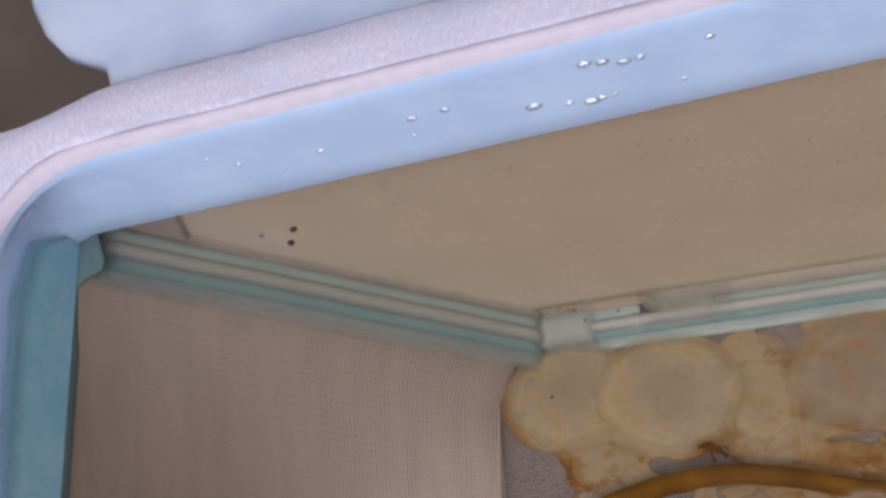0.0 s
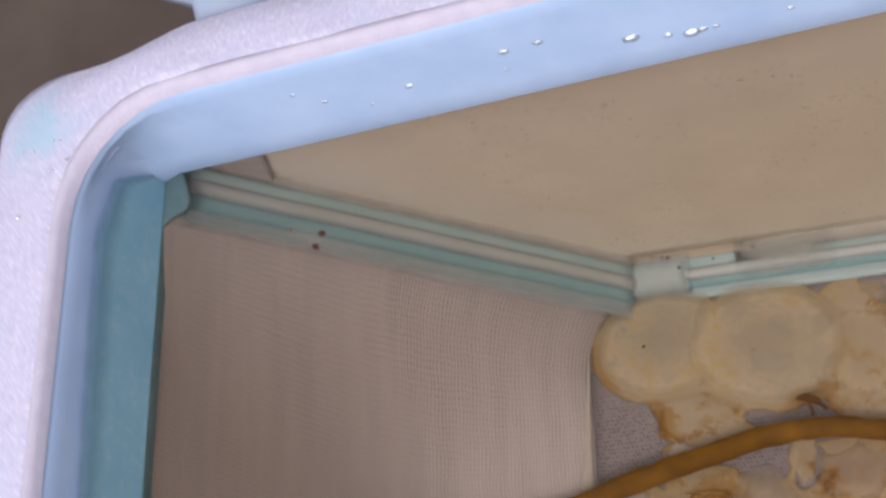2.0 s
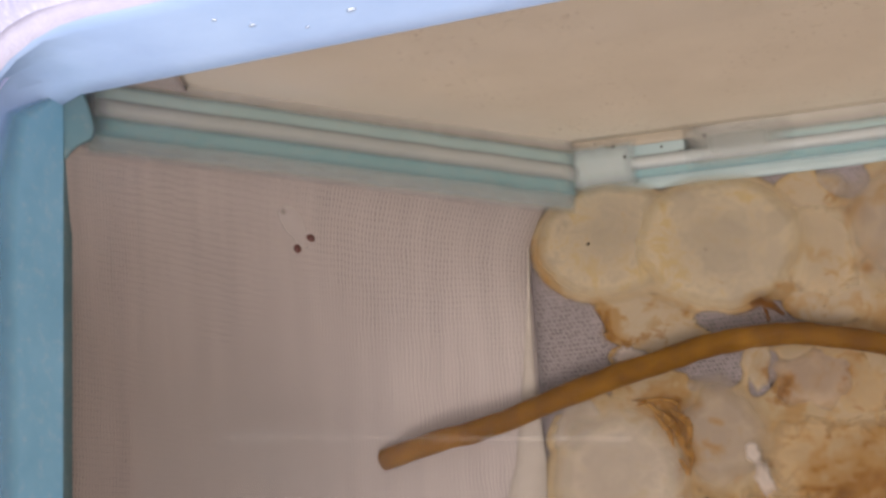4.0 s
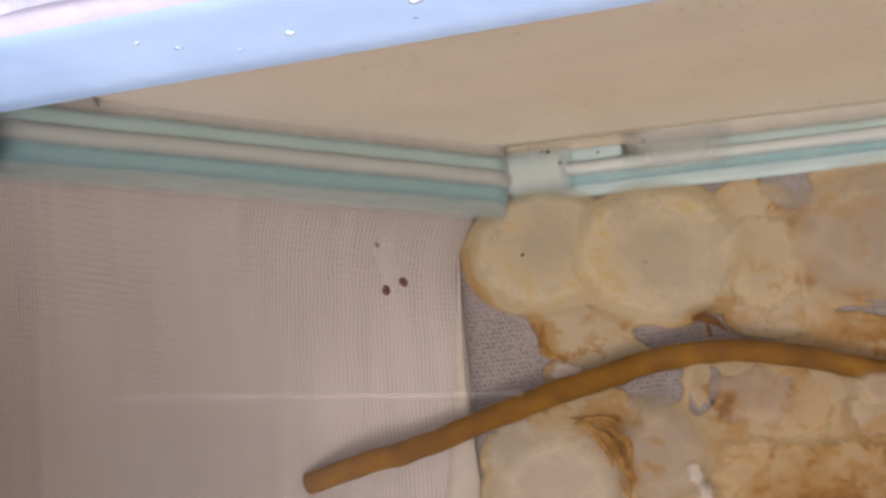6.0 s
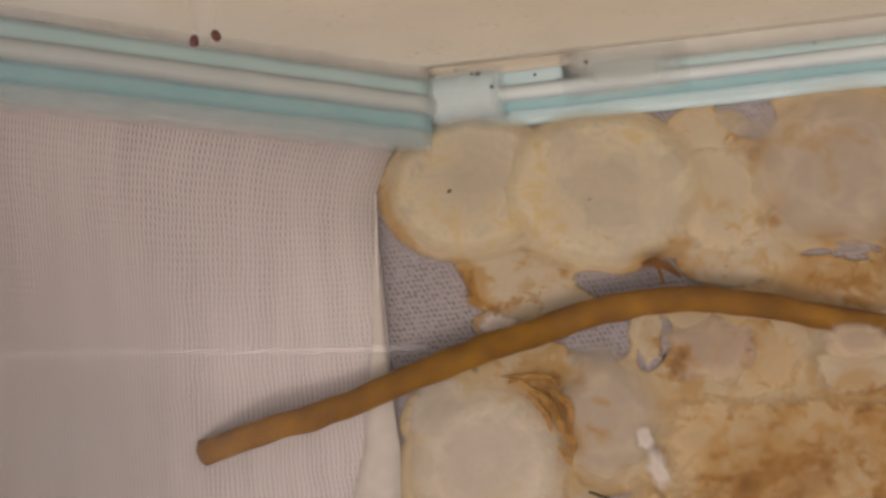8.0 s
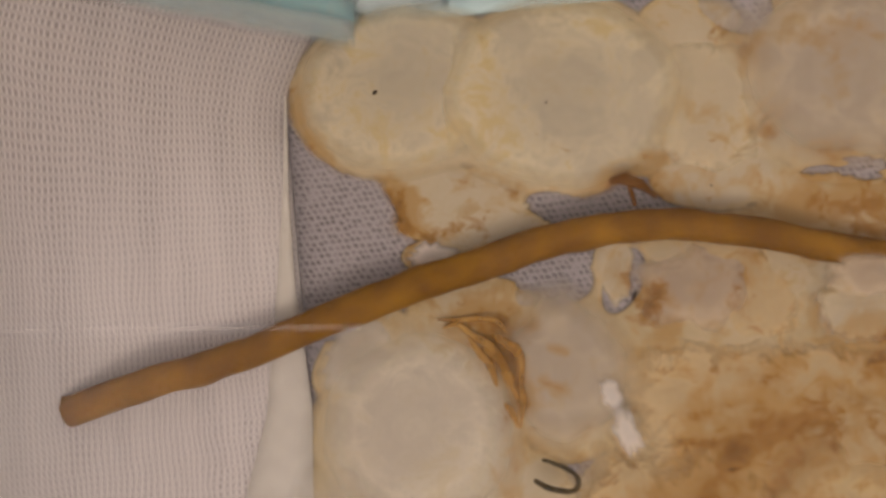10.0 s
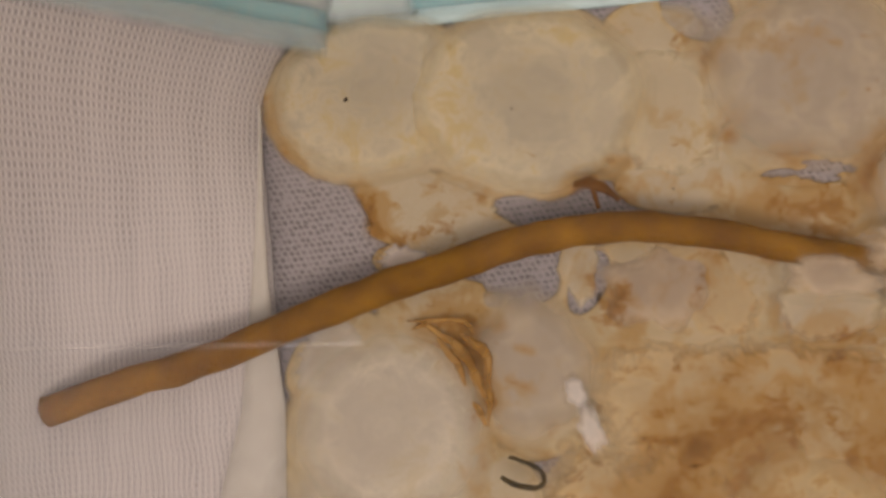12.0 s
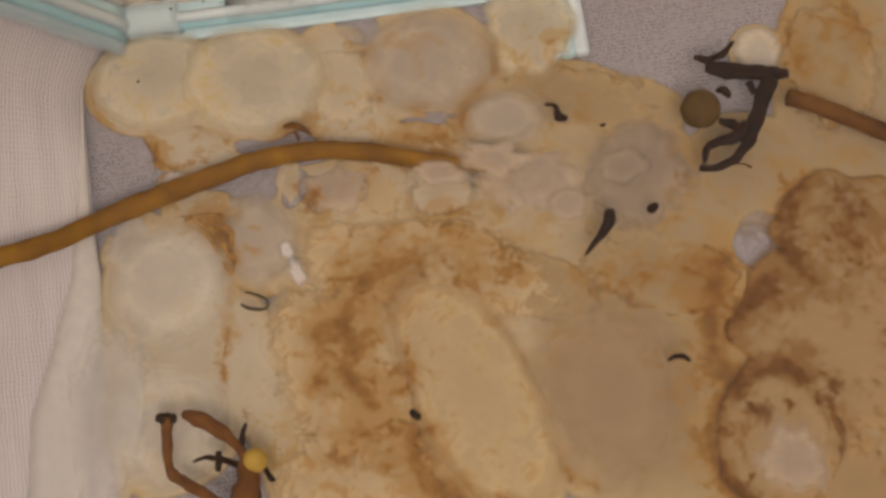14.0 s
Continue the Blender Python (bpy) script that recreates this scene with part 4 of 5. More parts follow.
def lamp_tube():
    lamp = empty("tube_lamp", (-1.25, 0.105, -0.004))
    part("tube", sweep([(1.06, -0.045, 1.204), (0.90, -0.03, 1.204), (0.75, -0.015, 1.204), (0.64, -0.005, 1.204)], [0.0022] * 4, 10), glow("lamp_glow", 7.5), lamp, "thin glowing white tube")
    # unseen glowing panel, added so that its mirror image hazes the water
    panel = part("haze_panel", ball(0.52, 1.0, 1.0, 1.0, 0.04, 0.0), glow("haze_glow", 4.6, True), lamp, "wide unseen glowing panel, added to haze the water")
    panel.location = (0.66, -0.10, 1.33)
    part("stand", sweep([(0, 0, 0.0), (0, 0, 0.6), (0, 0, 1.2), (0, 0, 1.36), (0.06, 0, 1.42), (0.3, 0.02, 1.42), (0.66, -0.08, 1.40)], [0.012, 0.012, 0.012, 0.012, 0.011, 0.010, 0.010], 12), TABLE, lamp)
    for x, y in ((1.0, -0.04), (0.70, -0.01)):
        part("wire", sweep([(x, y, 1.204), (x, y, 1.25), (x, y, 1.32)], [0.0008] * 3, 6), TABLE, lamp)
    part("foot", ball(0.12, 1.0, 1, 1, 0.2, 0.0, at=(0, 0, 0.024)), TABLE, lamp)
    tagged(lamp, "standing lamp with a thin glowing white tube", "lamp")


lamp_tube()


def drop(x, z, r, seed):
    bm = ball(r * 1.05, seed, 1.25, 0.7, 0.75, 0.15)
    ob = part("water_drop", bm, DROP)
    ob.location = (x, 0.0110 + (z - 0.090) * 0.05, z)
    tagged(ob, "small clear water drop clinging to the lip", "water drop", group="drops on the lip")


for n, (x, z, r) in enumerate(((0.0332, 0.0980, 0.0009), (0.0355, 0.0975, 0.0008), (0.0382, 0.0966, 0.0009), (0.0405, 0.0966, 0.0006), (0.0240, 0.0911, 0.0010), (0.0288, 0.0898, 0.0006),
                               (0.0319, 0.0892, 0.0010), (0.0335, 0.0893, 0.0006), (0.0352, 0.0893, 0.0005), (0.0071, 0.0948, 0.0007), (0.0122, 0.0951, 0.0007), (-0.0082, 0.0922, 0.0006),
                               (-0.0211, 0.0933, 0.0005), (-0.0247, 0.0965, 0.0004), (0.0060, 0.0905, 0.0004), (0.045, 0.0895, 0.0005), (0.050, 0.0975, 0.0006), (-0.0150, 0.0900, 0.0004))):
    drop(x, z, r, n * 1.7)


for n, (x, y, r) in enumerate(((-0.0572, 0.0042, 0.0005), (-0.0560, 0.0055, 0.0003), (-0.0593, 0.0029, 0.0004), (-0.0600, 0.0079, 0.0003), (-0.0653, 0.0073, 0.0003), (-0.0636, 0.0069, 0.0003),
                               (-0.0604, 0.0034, 0.0003), (-0.0619, 0.0022, 0.0003), (-0.0652, -0.0035, 0.0004), (-0.0564, 0.0179, 0.0003), (-0.0589, 0.0077, 0.0003))):
    ob = part("water_drop", ball(r * 0.7, n * 2.3, 1.2, 1.0, 0.7, 0.25), DROP)
    ob.location = (x, y, 0.1046)
    tagged(ob, "tiny water bead on the wet cloth", "water drop", group="beads on the cloth")


ob = part("water_drop", ball(0.0005, 7.7, 1.2, 1.0, 0.7, 0.25), DROP)
ob.location = (-0.0560, 0.0006, 0.0838)
tagged(ob, "tiny bright water bead at the corner of the net", "water drop")


# ---- soft flesh on the floor of the net ----
THIN = 0.26
SPREAD, PALE = [], []


def slice_of(mat, label, cx, cy, rx, ry, rot, z, h, seed, name="flesh_slice", thin=THIN, **shape):
    """One soft slice of flesh lying on the net."""
    z *= 0.4
    SPREAD.append((1, cx, cy, rx * 1.02, ry * 1.02, rot))
    PALE.append((cx, cy, rx, ry, rot, 0.9 if mat in (CREAM, GREY, MELTED) else 0.35 if mat in (HAZE, PULP) else 0.0))
    thing = empty(name, (cx, cy, z))
    thing.rotation_euler = (0, 0, radians(rot))
    tagged(thing, label, "plant flesh", group="soft slices in the net")
    part("flesh", lobe(rx, ry, h * thin, seed, drop=z * 0.9 + 0.0002, world=pose(cx, cy, z, 0, 0, rot), **shape), mat, thing)
    return thing


slice_of(CREAM, "flat cream slice with a browned edge, half see-through", 0.0037, -0.0006, 0.0152, 0.0117, 0, 0.0056, 0.0040, 1.3, wob=0.05)
slice_of(CREAM, "round cream slice with a raised ring, overlapping its neighbour", 0.0231, -0.0036, 0.0158, 0.0134, -9, 0.0068, 0.0046, 2.1, wob=0.05, ring=0.06, hollow=0.1)
slice_of(MELTED, "pale cream lobe wedged between two round slices", 0.0405, -0.0068, 0.0110, 0.0102, -8, 0.0012, 0.0034, 3.4, wob=0.12)
slice_of(HAZE, "cloudy grey-cream round slice, see-through in the middle", 0.0577, -0.0048, 0.0161, 0.0141, -18, 0.0022, 0.0040, 4.2, wob=0.06, hollow=0.2)
slice_of(HAZE, "small cloudy grey flake under the slices", 0.0402, 0.0038, 0.0071, 0.0040, -7, 0.0004, 0.0020, 5.0)
slice_of(MELTED, "cream scrap with brown torn patches", 0.0097, -0.0162, 0.0117, 0.0055, -17, 0.0006, 0.0026, 6.6, wob=0.2)
slice_of(MELTED, "pale thin cream scrap beside the stem", 0.0406, -0.0161, 0.0089, 0.0038, -4, 0.0008, 0.0022, 7.7, wob=0.2)
slice_of(STAINED, "brown-blotched thin scrap under the stem", 0.0530, -0.0201, 0.0097, 0.0039, -14, 0.0006, 0.0020, 8.2, wob=0.25)
slice_of(GREY, "large cloudy white slice with a straight browned edge", 0.0014, -0.0422, 0.0139, 0.0143, -8, 0.0022, 0.0046, 9.1, wob=0.06, hollow=0.3, cut=(8, 0.92))
slice_of(HAZE, "thin cloudy flake behind the large white slice", 0.0118, -0.0295, 0.0109, 0.0048, -14, 0.0006, 0.0024, 10.4, wob=0.15)
slice_of(HAZE, "cloudy grey lobe between slices", 0.0200, -0.0372, 0.0082, 0.0112, 0, 0.0062, 0.0030, 11.2, wob=0.12)
slice_of(PULP, "tan folded lobe with brown creases", 0.0362, -0.0289, 0.0091, 0.0071, 4, 0.0010, 0.0040, 12.8, wob=0.2, rough=0.3)
slice_of(MELTED, "narrow cream strip of flesh", 0.0270, -0.0256, 0.0028, 0.0053, -7, 0.0006, 0.0024, 13.3, wob=0.2)
slice_of(MELTED, "plump pale dome of flesh beside the stem", 0.0558, -0.0331, 0.0087, 0.0058, 2, 0.0016, 0.0052, 14.9, wob=0.12)
slice_of(DIMMED, "cream dome with an ochre cap and brown top border", 0.0846, -0.0179, 0.0245, 0.0097, -16, 0.0008, 0.0036, 15.1, wob=0.15)
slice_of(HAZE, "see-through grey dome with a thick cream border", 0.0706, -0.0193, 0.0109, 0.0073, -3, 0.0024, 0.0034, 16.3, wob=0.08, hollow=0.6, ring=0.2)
slice_of(DIMMED_PULP, "pale crumpled lobe with ochre clouds", 0.0945, -0.0355, 0.0141, 0.0141, -10, 0.0012, 0.0040, 17.7, wob=0.15, thin=0.36, rough=0.35)
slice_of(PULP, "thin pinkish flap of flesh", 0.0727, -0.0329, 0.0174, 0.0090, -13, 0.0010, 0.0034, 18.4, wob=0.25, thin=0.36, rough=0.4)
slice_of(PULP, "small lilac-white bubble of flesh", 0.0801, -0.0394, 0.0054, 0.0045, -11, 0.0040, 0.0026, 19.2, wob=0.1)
slice_of(DIMMED_PULP, "small soft cream fold of flesh", 0.0918, -0.0336, 0.0072, 0.0046, 1, 0.0042, 0.0022, 20.5, wob=0.2)
slice_of(PULP, "small cream dome under the stem", 0.0554, -0.0327, 0.0084, 0.0057, -9, 0.0018, 0.0036, 21.9, wob=0.12)
slice_of(STAINED, "tan lobe under the stem", 0.0397, -0.0296, 0.0114, 0.0077, -16, 0.0008, 0.0034, 22.6, wob=0.15)
slice_of(GREY, "large cloudy white slice resting on the net", -0.0018, -0.0694, 0.0150, 0.0141, -10, 0.0016, 0.0044, 23.4, wob=0.08, hollow=0.35)
slice_of(MELTED, "cream strip with brown rim between slices", 0.0138, -0.0599, 0.0066, 0.0150, -5, 0.0006, 0.0028, 24.7, wob=0.15)
slice_of(STAINED, "wide crumpled sheet of cream flesh with ochre streaks", 0.0496, -0.0482, 0.0308, 0.0143, -19, 0.0006, 0.0048, 25.5, wob=0.2, thin=0.36, rough=0.45)
slice_of(STAINED, "crumpled brown-streaked mass of rotting flesh", 0.0337, -0.0635, 0.0170, 0.0216, 1, 0.0010, 0.0056, 26.1, wob=0.2, thin=0.36, rough=0.5)
slice_of(PETAL, "long cream petal of flesh with a clean edge", 0.0555, -0.0733, 0.0131, 0.0285, 20, 0.0050, 0.0042, 27.2, wob=0.10)
slice_of(TAN, "smooth tan fold of flesh", 0.0809, -0.0770, 0.0184, 0.0246, 8, 0.0016, 0.0060, 28.8, wob=0.08, rough=0.05)
slice_of(STAINED, "brown blotched flesh at the edge of the mass", 0.0329, -0.0836, 0.0196, 0.0133, -10, 0.0012, 0.0046, 29.9, wob=0.2, thin=0.36, rough=0.4)
slice_of(DIMMED, "cream sheet with scattered brown flecks", 0.0958, -0.0560, 0.0205, 0.0110, -27, 0.0010, 0.0038, 30.4, wob=0.2, rough=0.3)
slice_of(BROWN, "brown rounded lump with a dark skin", 0.1315, -0.0532, 0.0137, 0.0136, -9, 0.0016, 0.0056, 31.6, wob=0.15, thin=0.36, rough=0.3)
slice_of(BROWN, "large brown lobe with a dark torn border", 0.1262, -0.0703, 0.0240, 0.0194, 21, 0.0012, 0.0050, 32.3, wob=0.12, thin=0.36, rough=0.3)
slice_of(BROWN, "brown ring-shaped lump with a pale middle", 0.1095, -0.0900, 0.0136, 0.0162, -10, 0.0024, 0.0058, 33.5, wob=0.10, ring=0.25, hollow=0.4)
slice_of(PULP, "white pulp in the middle of a brown ring", 0.1110, -0.0950, 0.0090, 0.0085, -10, 0.0066, 0.0010, 34.8, wob=0.2)
slice_of(BROWN, "tan fold beside the brown lumps", 0.1274, -0.0791, 0.0148, 0.0198, -9, 0.0008, 0.0044, 35.2, wob=0.15, thin=0.36, rough=0.3)
slice_of(DIMMED, "cream lump with brown drips", 0.1376, -0.0192, 0.0125, 0.0172, -9, 0.0010, 0.0050, 36.9, wob=0.15, thin=0.36, rough=0.3)
slice_of(GREY, "small white lump of flesh", 0.1240, -0.0134, 0.0062, 0.0064, -9, 0.0014, 0.0040, 37.1, wob=0.15)
slice_of(DIMMED_PULP, "pale see-through flake under the twig", 0.1154, -0.0392, 0.0134, 0.0142, -9, 0.0006, 0.0022, 38.5, wob=0.2)
slice_of(BROWN, "ochre flesh at the far side of the net", 0.1226, -0.1017, 0.0130, 0.0099, -10, 0.0010, 0.0044, 39.2, wob=0.2, rough=0.3)
slice_of(DIMMED, "cream fold under the tan flesh", 0.0699, -0.0539, 0.0170, 0.0084, -23, 0.0010, 0.0040, 40.6, wob=0.15)
slice_of(GREY, "thin cream flake under the white slice", -0.0107, -0.0578, 0.0051, 0.0162, -15, 0.0004, 0.0014, 41.3, wob=0.2)
slice_of(WHITE, "soft white fleck of pulp", 0.0249, -0.0404, 0.0016, 0.0025, 15, 0.0095, 0.0030, 43.3, wob=0.25)
slice_of(WHITE, "faint white wisp of pulp", 0.0262, -0.0450, 0.0021, 0.0042, 15, 0.0080, 0.0020, 44.3, wob=0.25)
slice_of(GAUZY, "milky film of pulp spreading over the seam flap", -0.0130, -0.0660, 0.0085, 0.0230, -12, 0.0040, 0.0012, 53.3, wob=0.2)
slice_of(GAUZY, "thin white film of pulp on the net", -0.0050, -0.0325, 0.0075, 0.0042, 40, 0.0020, 0.0012, 46.3, wob=0.25)
slice_of(WHITE, "torn white shred of pulp on the net", 0.0049, -0.0216, 0.0036, 0.0021, -10, 0.0040, 0.0012, 45.3, wob=0.5)
slice_of(WHITE, "thin white wisp of pulp below the shred", 0.0036, -0.0240, 0.0014, 0.0030, -20, 0.0036, 0.0010, 46.1, wob=0.4)
slice_of(CREAM, "thin cream tongue of flesh", 0.0790, -0.0015, 0.0100, 0.0120, 10, 0.0090, 0.0030, 42.4, wob=0.2)


slice_of(PULP, "pale veil of flesh over the buried end of the stem", 0.0670, -0.0292, 0.0100, 0.0046, -12, 0.0135, 0.0012, 51.3, wob=0.3)
slice_of(PULP, "soft pale fold lapping over the stem", 0.0560, -0.0300, 0.0075, 0.0032, -14, 0.0130, 0.0012, 52.3, wob=0.25)


# ---- the soft mat that the slices have sunk into, with open places in it ----
BED = [
    (1, 0.0362, -0.0303, 0.0145, 0.0081, -10),
    (1, 0.0844, -0.0191, 0.0246, 0.0104, -16),
    (1, 0.0922, -0.0480, 0.0229, 0.0164, -19),
    (1, 0.1243, -0.0760, 0.0234, 0.0266, -9),
    (1, 0.0345, -0.0719, 0.0239, 0.0217, -10),
    (1, 0.0021, -0.0577, 0.0133, 0.0260, -13),
    (1, 0.0261, -0.0043, 0.0343, 0.0106, -9),
    (1, 0.0483, -0.0655, 0.0351, 0.0272, -9),
    (1, 0.0997, -0.0741, 0.0351, 0.0298, -9),
    (1, 0.0693, -0.0335, 0.0361, 0.0128, -17),
    (1, 0.1420, -0.0260, 0.0190, 0.0330, -9),
    (1, 0.1190, -0.0400, 0.0130, 0.0140, -9),
    (-1, 0.0219, -0.0178, 0.0044, 0.0019, -22),
    (-1, 0.0193, -0.0249, 0.0050, 0.0035, -28),
    (-1, 0.0458, 0.0050, 0.0038, 0.0032, -49),
    (-1, 0.0586, -0.0163, 0.0032, 0.0007, -16),
    (-1, 0.0550, -0.0172, 0.0042, 0.0009, -9),
    (-1, 0.1011, -0.0057, 0.0108, 0.0089, -9),
    (-1, 0.1167, -0.0532, 0.0060, 0.0051, 9),
    (-1, 0.0449, 0.0057, 0.0040, 0.0028, -39),
    (-1, -0.0052, -0.0205, 0.0047, 0.0092, -22),
    (-1, 0.0279, -0.0272, 0.0020, 0.0039, -27),
    (-1, 0.0724, 0.0046, 0.0030, 0.0032, -9),
]


def pulp_bed(x0, x1, y0, y1, step=0.0005):
    xs, ys = np.meshgrid(np.arange(x0, x1, step), np.arange(y0, y1, step))
    nx, ny = xs.shape[1], xs.shape[0]
    xs, ys = xs.ravel(), ys.ravel()
    n1 = np.array([noise.noise(Vector((x * 120, y * 120, 3.3))) + 0.5 * noise.noise(Vector((x * 330, y * 330, 7.1))) for x, y in zip(xs, ys)])
    n2 = np.array([noise.noise(Vector((x * 200, y * 200, 9.7))) for x, y in zip(xs, ys)])
    e = np.full(len(xs), 2.0)
    hole = np.full(len(xs), 9.0)
    for sign, cx, cy, rx, ry, rot in SPREAD + BED:
        a = radians(rot)
        dx, dy = xs - cx, ys - cy
        d = np.hypot((dx * math.cos(a) + dy * math.sin(a)) / rx, (dy * math.cos(a) - dx * math.sin(a)) / ry)
        if sign > 0:
            e = np.minimum(e, d + n1 * 0.05)
        else:
            hole = np.minimum(hole, d + n1 * 0.16)
    e = np.clip(np.maximum(e, 1.0 - (hole - 1.0) * 0.55), 0, 1)
    tone, weight = np.zeros(len(xs)), np.full(len(xs), 0.05)
    for cx, cy, rx, ry, rot, pale in PALE:
        a = radians(rot)
        dx, dy = xs - cx, ys - cy
        w = np.exp(-1.6 * (((dx * math.cos(a) + dy * math.sin(a)) / rx) ** 2 + ((dy * math.cos(a) - dx * math.sin(a)) / ry) ** 2))
        tone, weight = tone + w * pale, weight + w
    tone = np.clip(tone / weight + 0.3 * n2, 0, 0.85)
    zs = 0.0004 + 0.0006 * (1 - e ** 4) + 0.00022 * n2 * (1 - e)
    keep = np.zeros(len(xs), bool)
    keep[e < 0.999] = True
    faces = []
    for j in range(ny - 1):
        for i in range(nx - 1):
            k = j * nx + i
            if keep[k] or keep[k + 1] or keep[k + nx] or keep[k + nx + 1]:
                faces.append((k, k + 1, k + nx + 1, k + nx))
    used = sorted({v for f in faces for v in f})
    at = {v: n for n, v in enumerate(used)}
    me = bpy.data.meshes.new("flesh_mat")
    me.from_pydata([(xs[v], ys[v], zs[v]) for v in used], [], [[at[v] for v in f] for f in faces])
    # the last field dims the mat's colour towards +x, where light falls off
    for name, values in (("rim", e), ("stain", stains_at(xs, ys)), ("halo", stains_at(xs, ys, 2.4)), ("tone", tone), ("dimmed", np.clip((xs - 0.060) / 0.04 + 0.3 * n1, 0, 0.8))):
        me.attributes.new(name, "FLOAT", "POINT").data.foreach_set("value", values[used].astype(np.float32))
    for f in me.polygons:
        f.use_smooth = True
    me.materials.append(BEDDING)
    ob = new("flesh_mat", me)
    tagged(ob, "soft cream mat of rotting flesh with brown flecks on the net", "plant flesh", kind="stuff")


pulp_bed(-0.012, 0.155, -0.135, 0.012)


# ---- stems ----
def stem(name, label, points, radii, seed, mat=STEM):
    ob = part(name, sweep(points, radii, 14, 0.16, seed), mat)
    tagged(ob, label, "stem")
    return ob


stem("stem", "long amber-brown water-logged stem lying over the slices", [(-0.0396, -0.0362, 0.0074), (-0.0312, -0.0341, 0.0066), (-0.0236, -0.0326, 0.0054), (-0.0168, -0.0309, 0.0044), (-0.0092, -0.0286, 0.0044), (-0.0018, -0.0266, 0.0044), (0.0054, -0.0248, 0.0044), (0.0124, -0.0234, 0.0044), (0.0194, -0.0218, 0.0044), (0.0262, -0.0212, 0.0044), (0.0326, -0.0212, 0.0044), (0.0390, -0.0224, 0.0044), (0.0455, -0.0240, 0.0043), (0.0512, -0.0258, 0.0040), (0.0592, -0.0278, 0.0028), (0.0677, -0.0294, 0.0016), (0.0740, -0.0304, 0.0006)],
     [0.00192, 0.00196, 0.00198, 0.00192, 0.00200, 0.00206, 0.00206, 0.00204, 0.00202, 0.00192, 0.00190, 0.00186, 0.00184, 0.00180, 0.00150, 0.00120, 0.00080], 2.0)
stem("stem", "short brown stem with a broken end", [(0.1257, -0.0264, 0.0068), (0.1311, -0.0293, 0.0068), (0.1369, -0.0332, 0.0068), (0.1437, -0.0376, 0.0066), (0.1533, -0.0443, 0.006)],
     [0.00174, 0.00168, 0.00163, 0.00174, 0.00174], 5.0, STEM_DARK)


# ---- twigs, seeds and black fragments ----
def fragment(label, points, radii, mat, seed, flat=0.6):
    ob = part("fragment", sweep(points, radii, 8, 0.35, seed, flat), mat)
    tagged(ob, label, "fragment", group="dark fragments in the net")
    return ob


fragment("dark green-black hooked fragment", [(0.0162, -0.0472, 0.004), (0.0178, -0.0479, 0.004), (0.0197, -0.0491, 0.004), (0.0200, -0.0506, 0.004), (0.0188, -0.0511, 0.004), (0.0166, -0.0505, 0.004), (0.0150, -0.0495, 0.004)],
         [0.0002, 0.00026, 0.00026, 0.00026, 0.00033, 0.00033, 0.00026], OLIVE, 1.1)
fragment("small black hooked fragment", [(0.0787, -0.0199, 0.0062), (0.0804, -0.0204, 0.0062), (0.0808, -0.022, 0.0062), (0.081, -0.023, 0.0062), (0.0824, -0.0234, 0.0062)],
         [0.00033, 0.00044, 0.00067, 0.00098, 0.00054], DARK, 2.2)
fragment("tiny black fragment of husk", [(0.0886, -0.0261, 0.0062), (0.0895, -0.0259, 0.0062)],
         [0.00033, 0.00033], DARK, 2.7)
fragment("black tapered seed husk", [(0.0865, -0.0434, 0.0066), (0.0865, -0.0452, 0.0066), (0.0845, -0.0476, 0.0066), (0.0823, -0.0496, 0.0066), (0.0805, -0.0514, 0.0066)],
         [0.00087, 0.00138, 0.00096, 0.00053, 0.00021], DARK, 3.3)
fragment("small black seed chip", [(0.0941, -0.0447, 0.0062), (0.095, -0.0442, 0.0062), (0.096, -0.0437, 0.0062)],
         [0.00064, 0.00096, 0.00053], DARK, 4.1)
fragment("small black chip of bark", [(0.0435, -0.0755, 0.0085), (0.0441, -0.0764, 0.0085), (0.0447, -0.0772, 0.0085)],
         [0.00051, 0.00081, 0.00051], DARK, 5.2)
fragment("curved thin dark fragment", [(0.0918, -0.0736, 0.0055), (0.0932, -0.0731, 0.0055), (0.0946, -0.0733, 0.0055), (0.0958, -0.0744, 0.0055)],
         [0.00031, 0.00052, 0.00052, 0.00031], DARK, 6.3)
fragment("short thin brown plant thread", [(0.1128, -0.0376, 0.0048), (0.1144, -0.0379, 0.0048), (0.1158, -0.0388, 0.0048)],
         [0.00022, 0.00022, 0.00033], UMBER, 7.3)
fragment("curled brown husk caught above the stem", [(0.0276, -0.0156, 0.0050), (0.0292, -0.0156, 0.0052), (0.0310, -0.0164, 0.0052), (0.0328, -0.0181, 0.0048)],
         [0.0003, 0.0007, 0.0006, 0.0003], STEM_DARK, 8.3)
fragment("short brown thread hanging from the husk", [(0.0296, -0.0160, 0.0052), (0.0300, -0.0174, 0.0050), (0.0302, -0.0188, 0.0046)],
         [0.0002, 0.0003, 0.0003], STEM_DARK, 9.3)
